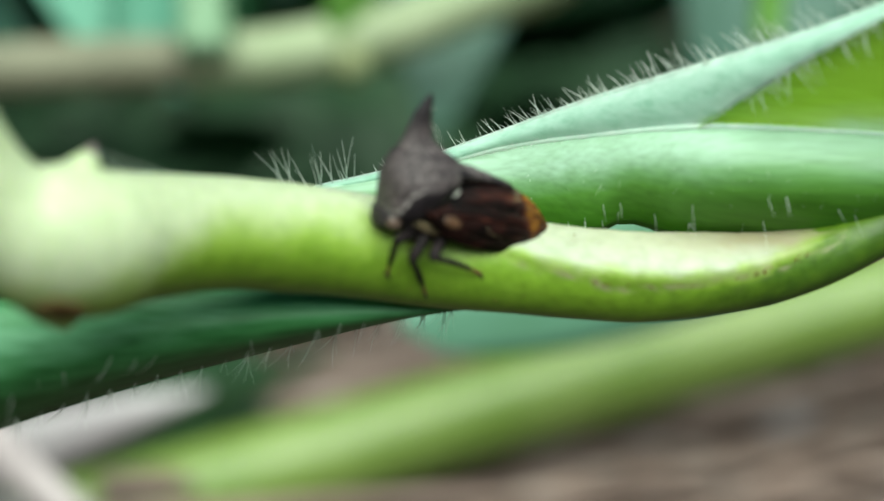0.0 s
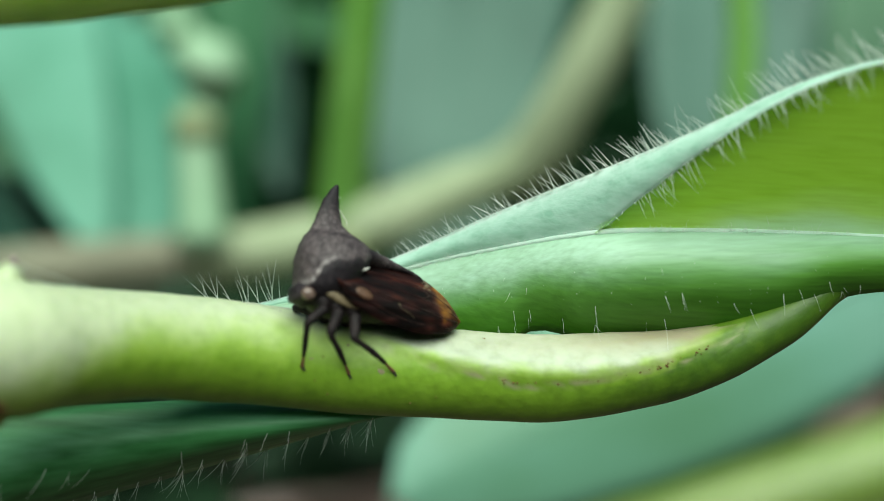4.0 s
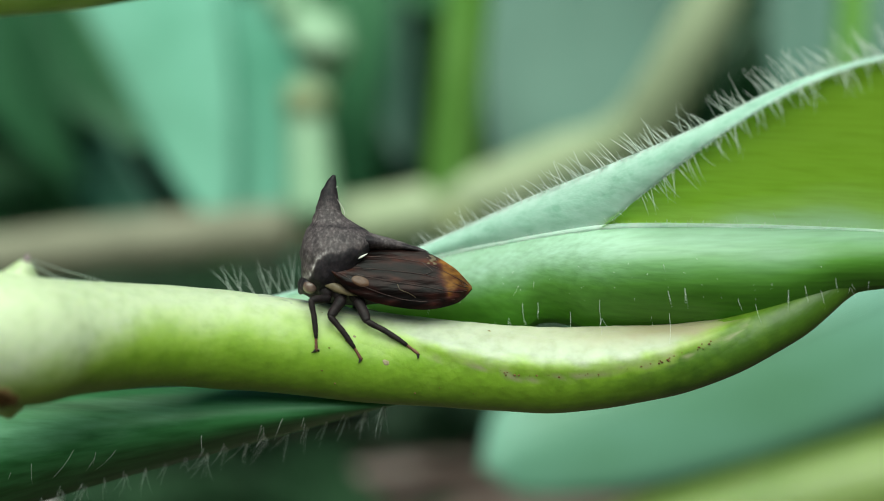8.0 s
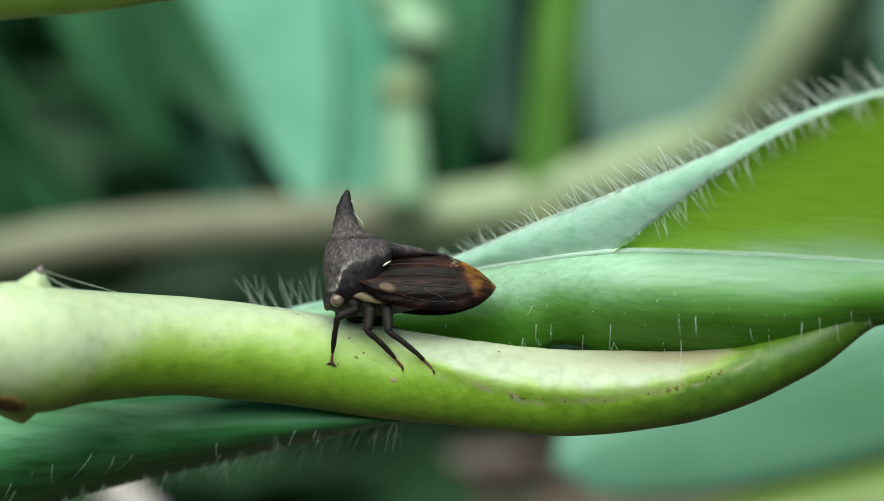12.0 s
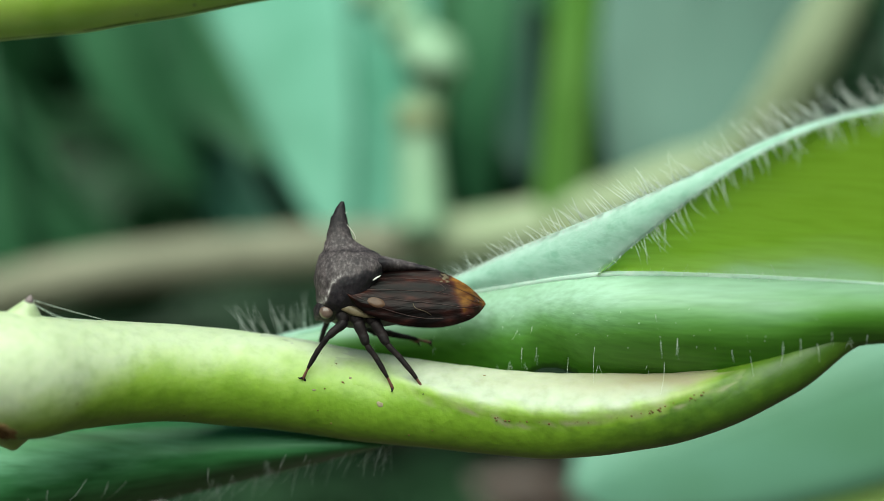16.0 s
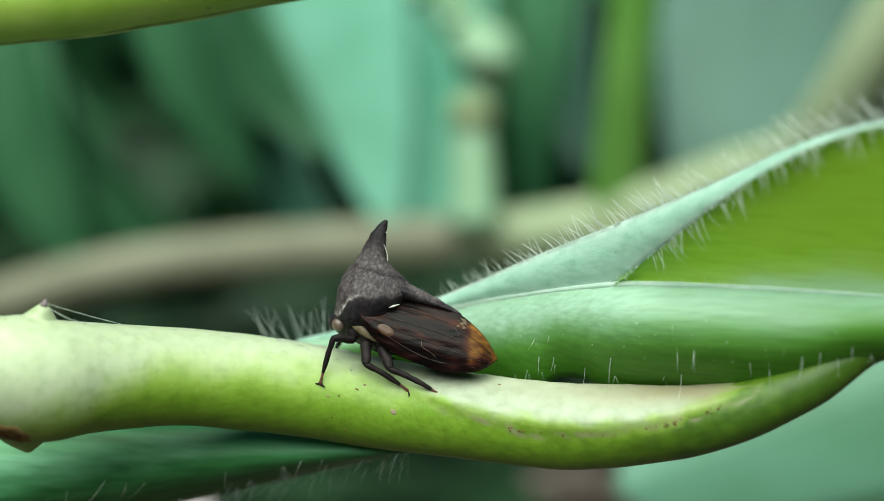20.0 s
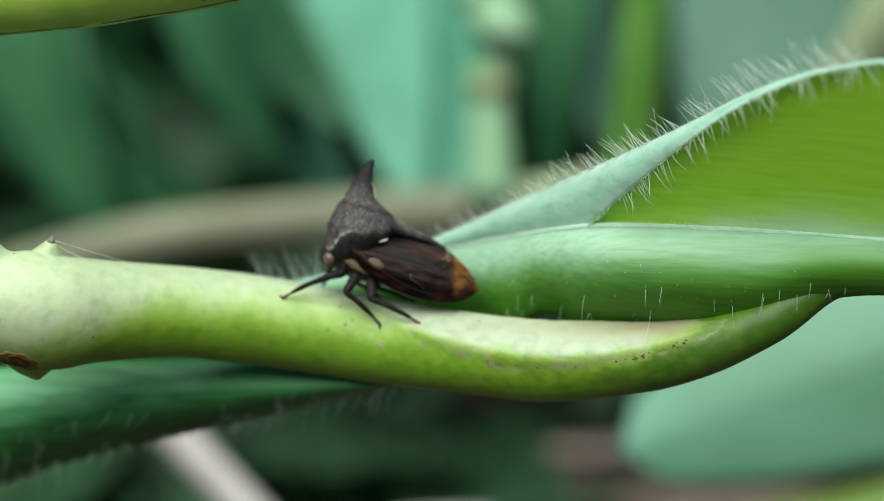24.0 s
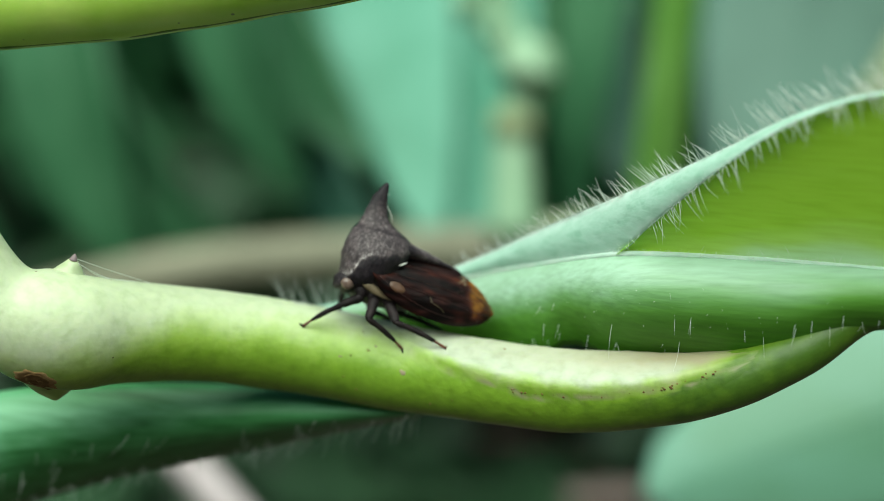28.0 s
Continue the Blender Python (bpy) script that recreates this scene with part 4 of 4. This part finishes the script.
def dust(ob, horn=False):
    """Grey dust on the pronotum: thick on the dome and its scalloped lower edge, thin on the horn's tip and below."""
    out = []
    for v in ob.data.vertices:
        a, b = 680 + v.co.x / (K * MM), 470 - v.co.z / (K * MM)
        if horn:
            out.append(clamp(0.08 + 0.5 * (b - 325) / 50))
            continue
        edge = float(np.interp(a, (535, 552, 566, 600, 640, 668), (500, 494, 464, 455, 446, 440))) - 8 * abs(math.sin((a - 535) / 11)) * clamp((a - 556) / 14)
        d = edge - b
        # shade of the fold below the horn, painted as a thin dark line
        crease_shade = math.exp(-((b - 403 - 0.06 * (a - 600)) / 2.5) ** 2)
        out.append(clamp(0.16 + 0.42 * clamp(d / 5 + 0.3) + 0.34 * math.exp(-((d - 5) / 6) ** 2) * clamp((604 - a) / 30) - 0.22 * crease_shade))
    pigment_or_shade(ob, out)


bm = bmesh.new()
ring_loft(bm, slab([(518, 556, 588, 0.5), (508, 546, 604, 0.85), (494, 538, 618, 1.12), (478, 536, 634, 1.28), (464, 535, 644, 1.35), (452, 534, 652, 1.37), (440, 535, 658, 1.32), (428, 538, 662, 1.18), (415, 542, 656, 0.98), (402, 548, 639, 0.74), (391, 553, 620, 0.52), (380, 557, 607, 0.38), (372, 559, 603, 0.33)], 64))
pron = part("pronotum", bm, M_PRON, hopper, "grey-dusted rough pronotum")
dust(pron)
bm = bmesh.new()
ring_loft(bm, slab([(376, 558, 605, 0.345), (362, 561, 602, 0.29), (348, 565, 599, 0.25), (335, 570, 597, 0.21), (322, 578, 596, 0.15), (314, 586, 595, 0.09), (311, 589, 594, 0.05)], 24, 2.0))
dust(part("horn", bm, M_PRON, hopper, "black upright horn"), True)
bm = bmesh.new()
tube(bm, [hp(596, -0.12, 352), hp(603, -0.2, 362), hp(609, -0.3, 372), hp(611, -0.36, 381)], [0.008, 0.012, 0.012, 0.006], seg=6, steps=4)
tube(bm, [hp(594, -0.08, 333), hp(598, -0.12, 331)], [0.016, 0.01], seg=6, steps=2)
part("bristle", bm, M_WAX, hopper, "pale stuck bristle")
bm = bmesh.new()
tube(bm, [hp(572, 0, 436), hp(605, 0, 428), hp(640, 0, 427), hp(675, 0, 431), hp(712, 0, 437), hp(742, 0, 443), hp(760, 0, 447)], [0.1, 0.36, 0.40, 0.30, 0.18, 0.09, 0.02], seg=32, steps=6, squash=2.1, bump=0.04, freq=2500)
spine = part("rear_spine", bm, M_PRON, hopper, "black pointed rear spine")
pigment_or_shade(spine, [clamp(0.18 + 0.42 * clamp((0.9 - abs(v.co.y) / MM - 0.5 * clamp(v.co.x / MM)) / 0.35) + 0.3 * noise.noise(v.co * 1500)) for v in spine.data.vertices])
bm = bmesh.new()
tube(bm, [hp(552, 0, 488), hp(575, 0, 492), (hp(620, 0, 497)), hp(690, 0, 502), hp(760, 0, 508), hp(815, 0, 511)], [0.55, 0.95, 1.05, 0.82, 0.5, 0.15], seg=24, steps=6, squash=0.9)
part("thorax", bm, M_BODY, hopper)
bm = bmesh.new()
tube(bm, [hp(536, 0, 490), hp(546, 0, 498), hp(556, 0, 509), hp(562, 0, 524)], [0.35, 0.62, 0.6, 0.3], seg=20, steps=5, squash=1.35, side=Vector((1, 0, 0)))
head = part("head", bm, M_PRON, hopper)
pigment_or_shade(head, [0.3] * len(head.data.vertices))
for s in (-1, 1):
    bm = bmesh.new()
    bmesh.ops.create_uvsphere(bm, u_segments=20, v_segments=14, radius=0.29 * MM)
    bmesh.ops.transform(bm, verts=bm.verts[:], matrix=Matrix.Translation(hp(551, s * 0.70, 508)) @ Matrix.Diagonal((1.05, 0.85, 1.0, 1)))
    part("eye", bm, M_EYE, head, "glossy brown eye")
    bm = bmesh.new()
    tube(bm, [hp(566, s * 0.86, 492), hp(586, s * 0.93, 504), hp(612, s * 0.93, 515), hp(640, s * 0.86, 523)], [0.05, 0.17, 0.16, 0.03], seg=12, steps=4, squash=0.5, bump=0.03, freq=3000)
    part("side_plate", bm, M_PALE, hopper, "cream plate above the legs")


WTOP = [(586, 466), (612, 448), (646, 436), (700, 437), (755, 447), (800, 471), (822, 491), (836, 507)]
WLOW = [(588, 482), (612, 510), (650, 530), (700, 543), (755, 548), (800, 540), (822, 528), (837, 513)]


def wing_point(s, t, side):
    """A place on a forewing: s from base to tip, t from ridge to lower edge."""
    top, low = spline(WTOP, 12), spline(WLOW, 12)
    i = s * (len(top) - 1)
    a = np.array([np.interp(i, range(len(top)), top[:, k]) for k in (0, 1)])
    b = np.array([np.interp(i, range(len(low)), low[:, k]) for k in (0, 1)])
    q = a * (1 - t) + b * t
    wide = 1.22 * (1 - s ** 2.2) + 0.10
    y = wide * (0.10 + 0.95 * math.sin(math.pi * min(0.62, t * 0.62)) - 0.10 * t * t)
    y += 0.05 * (abs(math.sin(math.pi * (4.5 * t + 0.7 * s))) - 0.6) * clamp(s / 0.1) * clamp((0.78 - s) / 0.2) * clamp(t / 0.1)
    return hp(q[0], side * y, q[1])


SPLIT = 0.59


def wing_tint(s, t):
    """Pigment of a forewing: maroon, darker below, amber past an uneven line, with a dark blot near the end."""
    n = noise.noise(Vector((s * 9, t * 5, 3)))
    line = 0.60 + 0.05 * n + 0.07 * t
    amber = clamp((s - line) / 0.05)
    dark = clamp(0.30 - 0.28 * t + 0.22 * noise.noise(Vector((s * 14, t * 9, 0))))
    blot = math.exp(-((s - 0.83) / 0.09) ** 2 - ((t - 0.62) / 0.22) ** 2) + 0.9 * clamp((t - 0.72) / 0.2)
    return dark * (1 - amber) + clamp(0.95 - 0.75 * blot + 0.2 * n) * amber


for s in (-1, 1):
    bm = bmesh.new()
    sheet(bm, [[wing_point(SPLIT * i / 40, j / 24, s) for j in range(25)] for i in range(41)], 0)
    wing = part("forewing", bm, M_WING, hopper, "dark maroon forewing")
    pigment_or_shade(wing, [wing_tint(SPLIT * i / 40, j / 24) for i in range(41) for j in range(25)])
    bm = bmesh.new()
    sheet(bm, [[wing_point(SPLIT + (1 - SPLIT) * i / 28, j / 24, s) for j in range(25)] for i in range(29)], 0)
    end = part("wing_end", bm, M_WING, wing, "glossy amber wing end")
    pigment_or_shade(end, [wing_tint(SPLIT + (1 - SPLIT) * i / 28, j / 24) for i in range(29) for j in range(25)])
    for line in (((0.04, 0.25), (0.3, 0.2), (0.55, 0.2), (0.76, 0.25), (0.92, 0.3)), ((0.04, 0.4), (0.3, 0.42), (0.55, 0.4), (0.78, 0.45), (0.93, 0.5)),
                 ((0.06, 0.5), (0.35, 0.58), (0.55, 0.6), (0.72, 0.66), (0.9, 0.68)), ((0.1, 0.62), (0.3, 0.78), (0.5, 0.86), (0.74, 0.88)), ((0.86, 0.3), (0.87, 0.4), (0.86, 0.5)),
                 ((0.55, 0.2), (0.6, 0.3), (0.56, 0.4)), ((0.8, 0.27), (0.83, 0.35), (0.8, 0.46))):
        bm = bmesh.new()
        tube(bm, [wing_point(a, b, s) + Vector((0, s * 0.02 * MM, 0)) for a, b in line], [0.012] * len(line), seg=6, steps=5)
        part("vein", bm, M_VEIN, wing)
    bm = bmesh.new()
    ring_loft(bm, [[wing_point(0.25 + 0.058 * g * math.cos(w), 0.68 + 0.11 * g * math.sin(w), s) + Vector((0, s * h * MM, 0)) for w in [6.283 * k / 16 for k in range(16)]] for g, h in ((1, -0.02), (0.92, 0.008), (0.4, 0.014))])
    part("tan_patch", bm, M_BLOTCH, wing, "tan patch at the wing base")
    bm = bmesh.new()
    tube(bm, [wing_point(0.245, 0.24, s) + Vector((0, s * 0.34 * MM, 0)), wing_point(0.27, 0.20, s) + Vector((0, s * 0.42 * MM, 0)), wing_point(0.30, 0.15, s) + Vector((0, s * 0.34 * MM, 0))], [0.015, 0.045, 0.015], seg=8, steps=3)
    part("wax_spot", bm, M_WAX, wing, "small white wax spot")
    bm = bmesh.new()
    rw = random.Random(8)
    for q in range(20):
        a, b, g = rw.gauss(0.60, 0.012), rw.uniform(0.02, 0.2), rw.uniform(0.4, 1.2)
        ring_loft(bm, [[wing_point(a + 0.011 * g * f * math.cos(w), b + 0.022 * g * f * math.sin(w + q), s) + Vector((0, s * u * MM, 0)) for w in [6.283 * k / 8 for k in range(8)]] for f, u in ((1, -0.02), (0.8, 0.012), (0.3, 0.02))])
    part("wax_smear", bm, M_PALE, wing, "whitish wax smear")
    bm = bmesh.new()
    tube(bm, [wing_point(0.44, 0.62, s), wing_point(0.45, 0.70, s) + Vector((0, s * 0.06 * MM, 0)), wing_point(0.49, 0.74, s) + Vector((0, s * 0.06 * MM, 0)), wing_point(0.52, 0.80, s)], [0.006, 0.010, 0.010, 0.005], seg=6, steps=3)
    part("thread", bm, M_PALE, wing, "stuck white thread")

for s in (-1, 1):
    for a, b, r in ((580, 521, 0.36), (604, 525, 0.38), (632, 528, 0.38)):
        bm = bmesh.new()
        tube(bm, [hp(a, s * 0.35, b - 12), hp(a, s * 0.55, b - 2), hp(a, s * 0.68, b + 9)], [r, r * 0.95, r * 0.45], seg=12, steps=4, bump=0.03, freq=3000)
        part("leg_base", bm, M_LEG, hopper)

# legs: hip on the body, lengths of upper and lower piece, where the joint points
LEGS = []
for s in (-1, 1):
    for kind, hip, upper, lower, pole in (("front", hp(582, s * 0.66, 528), 0.95, 2.1, (-0.8, s * 0.8, 0.3)), ("middle", hp(606, s * 0.68, 530), 1.0, 2.2, (-1.0, s * 0.7, -0.1)), ("hind", hp(636, s * 0.66, 532), 1.05, 2.55, (-1.0, s * 0.6, -0.1))):
        bm = bmesh.new()
        tube(bm, [Vector((x * upper * MM, 0, 0)) for x in (-0.06, 0.05, 0.3, 0.7, 0.94, 1.02)], [r * (1.0 if kind == "front" else 1.18) for r in (0.15, 0.21, 0.20, 0.17, 0.14, 0.09)], seg=12, steps=4, bump=0.03, freq=3000, side=Vector((0, 1, 0)))
        up = part("upper_leg", bm, M_LEG, hopper)
        bm = bmesh.new()
        tube(bm, [Vector((x, 0, 0.03 * math.sin(math.pi * x))) * lower * MM for x in (-0.03, 0.06, 0.3, 0.55, 0.74)], [0.11, 0.13, 0.12, 0.11, 0.075], seg=10, steps=4, bump=0.02, freq=3000, side=Vector((0, 1, 0)))
        low = part("lower_leg", bm, M_LEG, hopper)
        bm = bmesh.new()
        tube(bm, [Vector((x, 0, 0.03 * math.sin(math.pi * x))) * lower * MM for x in (0.72, 0.82, 0.93, 1.0)], [0.06, 0.055, 0.07, 0.04], seg=8, steps=3, side=Vector((0, 1, 0)))
        part("foot", bm, M_FOOT, low, "reddish foot")
        for q in (-1, 1):
            bm = bmesh.new()
            tube(bm, [Vector((0.95 * lower, 0, 0)) * MM, Vector((0.99 * lower, 0.08 * q, 0.08 * q)) * MM, Vector((1.0 * lower, 0.16 * q, 0.17 * q)) * MM], [0.05, 0.045, 0.01], seg=6, steps=3, side=Vector((0, 1, 0)))
            part("claw", bm, M_LEG, low)
        LEGS.append((s, kind, hip, upper * MM, lower * MM, Vector(pole), up, low))


# seconds; millimetres right, away, up; degrees of roll, pitch, yaw, in the leaning frame
BODY = (
    (0.0, -0.01, -0.99, -1.34, 11.1, 2.9, 16.7),
    (1.0, 0.18, -0.96, -1.41, -0.8, 8.1, 18.9),
    (2.0, 0.12, -0.86, -0.66, -1.4, 6.7, 19.0),
    (3.0, -0.02, -0.75, -0.63, -8.4, 8.2, 15.7),
    (5.5, 0.17, -0.61, -0.44, -7.6, 9.4, 16.3),
    (6.0, 0.13, -0.33, -0.16, -4.5, 7.5, 8.8),
    (7.0, -0.00, -0.14, -0.03, -1.9, 4.1, 3.9),
    (8.0, 0.02, 0.03, 0.00, -0.3, 0.1, 2.4),
    (9.0, 0.36, -0.00, 0.14, -1.8, -0.4, 1.6),
    (10.0, 0.36, 0.03, 0.10, -3.1, -0.3, 1.3),
    (11.0, 0.44, -0.10, 0.25, -8.1, -4.1, 11.6),
    (12.0, 0.44, -0.06, 0.40, -9.8, -6.9, 13.3),
    (12.5, 0.51, -0.11, 0.39, -10.2, -5.3, 15.0),
    (14.5, 0.75, -0.21, 0.48, -8.7, -2.3, 15.0),
    (15.0, 0.17, -0.21, 1.33, -8.4, -13.0, 5.4),
    (15.5, 0.21, -0.11, 1.41, -7.1, -11.8, 4.4),
    (16.0, 0.66, -0.21, 0.92, -4.5, -4.4, 11.2),
    (17.0, 0.58, -0.23, 0.62, -2.2, 0.9, 4.2),
    (18.0, 0.79, -0.24, 0.18, 3.5, 6.8, 0.4),
    (19.0, 0.81, -0.21, -0.02, 5.2, 9.7, 0.6),
    (20.0, 0.83, -0.28, -0.09, 0.2, 10.5, 1.9),
    (20.5, 0.81, -0.31, 0.06, -1.5, 9.5, 2.3),
    (21.0, 0.62, -0.25, 0.16, 0.5, 9.0, 5.0),
    (21.5, 0.66, -0.21, 0.16, 2.6, 9.1, 1.8),
    (23.5, 0.95, -0.18, 0.21, 0.8, 8.9, 8.0),
    (24.0, 0.82, -0.14, 0.19, 3.1, 10.3, 11.2),
    (25.0, 0.74, -0.16, 0.34, 2.4, 9.1, 13.2),
    (26.0, 0.60, -0.15, 0.34, 2.9, 10.1, 16.8),
    (27.0, 0.40, -0.14, 0.22, 1.2, 11.8, 19.5),
    (28.0, 0.35, -0.13, 0.21, 0.2, 8.8, 23.0),
)
# where the feet of the near side stand: seconds and places in millimetres
FEET = {
    "front": ((0, -5.35, 1.5, -5.25), (1.4, -5.45, 1.5, -5.2), (1.7, -5.4, 1.5, -4.75), (5.8, -5.4, 1.48, -4.75), (6.1, -5.15, 1.55, -4.47), (10.6, -5.05, 1.57, -4.45), (11.0, -4.87, 1.61, -4.4), (14.6, -4.8, 1.66, -4.33),
              (14.8, -5.2, 1.2, -3.6), (15.0, -5.55, 1.61, -3.96), (20.5, -5.37, 1.69, -3.92), (20.75, -6.1, 1.3, -3.0), (21.0, -6.68, 1.83, -3.08), (26.5, -6.8, 1.88, -3.0), (28, -6.85, 1.7, -3.2)),
    "middle": ((0, -3.78, 2.0, -6.15), (1.3, -3.77, 1.9, -5.95), (1.8, -3.5, 1.72, -5.25), (3.5, -3.6, 1.72, -5.2), (5.5, -3.35, 1.74, -4.89), (10.5, -3.2, 1.75, -4.84), (10.7, -2.6, 1.4, -4.4), (10.9, -1.96, 1.97, -4.54),
               (15, -1.77, 2.02, -4.46), (20.1, -1.64, 2.18, -4.22), (20.4, -2.2, 2.1, -4.24), (28, -2.38, 2.22, -4.07)),
    "hind": ((0, -1.73, 1.79, -5.22), (1.5, -1.75, 1.8, -5.1), (7.2, -1.7, 1.81, -5.0), (7.5, -0.95, 1.9, -4.7), (10, -0.72, 1.95, -4.62), (15, -0.4, 2.01, -4.54), (20, -0.2, 2.14, -4.36), (21.5, -0.12, 2.28, -4.22), (23.6, -0.48, 2.36, -4.1), (28, -0.5, 2.5, -3.98)),
}
FAR = {"front": ((0, -5.2, 4.6, -3.9), (14.6, -5.0, 4.6, -3.8), (15, -5.5, 4.5, -3.7), (28, -6.0, 4.4, -3.4)), "middle": ((0, -3.2, 4.8, -4.0), (14.4, -2.8, 4.8, -3.95), (14.9, -0.95, 5.3, -2.95), (16.2, -1.1, 5.3, -3.2), (17.0, -2.3, 4.8, -3.9), (28, -2.6, 4.8, -3.9)),
       "hind": ((0, -1.2, 4.9, -4.1), (14.4, -1.2, 4.9, -4.1), (14.9, -0.4, 5.3, -2.9), (16.2, -0.6, 5.3, -3.2), (17.0, -0.9, 4.9, -4.0), (28, -0.7, 4.9, -4.0))}


def between(rows, t):
    """Eased values of a table of seconds and numbers at time t."""
    for a, b in zip(rows, rows[1:]):
        if t <= b[0]:
            w = min(1.0, max(0.0, (t - a[0]) / (b[0] - a[0])))
            return [p + (q - p) * w for p, q in zip(a[1:], b[1:])]
    return list(rows[-1][1:])


def body_pose(t):
    x, y, z, rx, ry, rz = between(BODY, t)
    lean = Matrix((( 1, 0, 0), (0, AWAY.y, UP.y), (0, AWAY.z, UP.z))).to_4x4()
    return Matrix.Translation(HOME) @ lean @ pose(x * MM, y * MM, z * MM, rx, ry, rz)


HOME = at(-2.45, -0.61, 3.8)


def motions():
    steps = [k * 0.25 for k in range(int(CLIP * 4) + 1)]
    walk(hopper, [(t, body_pose(t)) for t in steps])
    sway = ((0, -0.9), (3, -0.9), (5.5, -0.7), (8, 0.0), (11, 0.7), (12.5, 0.6), (14.5, 1.0), (20, 1.25), (20.6, 1.2), (21.5, -0.4), (24, -0.3), (25, -0.5), (26, -0.2), (28, -0.1))
    walk(pod, [(t, Matrix.Translation(UP * v * MM)) for t, v in sway])
    for s, kind, hip, upper, lower, pole, up, low in LEGS:
        a_rows, b_rows = [], []
        for t in steps:
            foot = body_pose(t).inverted() @ (Vector(between((FEET if s < 0 else FAR)[kind], t)) * MM)
            line = foot - hip
            d = min(line.length, (upper + lower) * 0.995)
            line.normalize()
            along = (upper * upper - lower * lower + d * d) / (2 * d)
            high = math.sqrt(max(0.0, upper * upper - along * along))
            out = (pole - line * pole.dot(line)).normalized()
            knee = hip + line * along + out * high
            a_rows.append((t, Matrix.Translation(hip) @ (knee - hip).to_track_quat("X", "Z").to_matrix().to_4x4()))
            b_rows.append((t, Matrix.Translation(knee) @ (hip + line * d - knee).to_track_quat("X", "Z").to_matrix().to_4x4()))
        walk(up, a_rows)
        walk(low, b_rows)


motions()
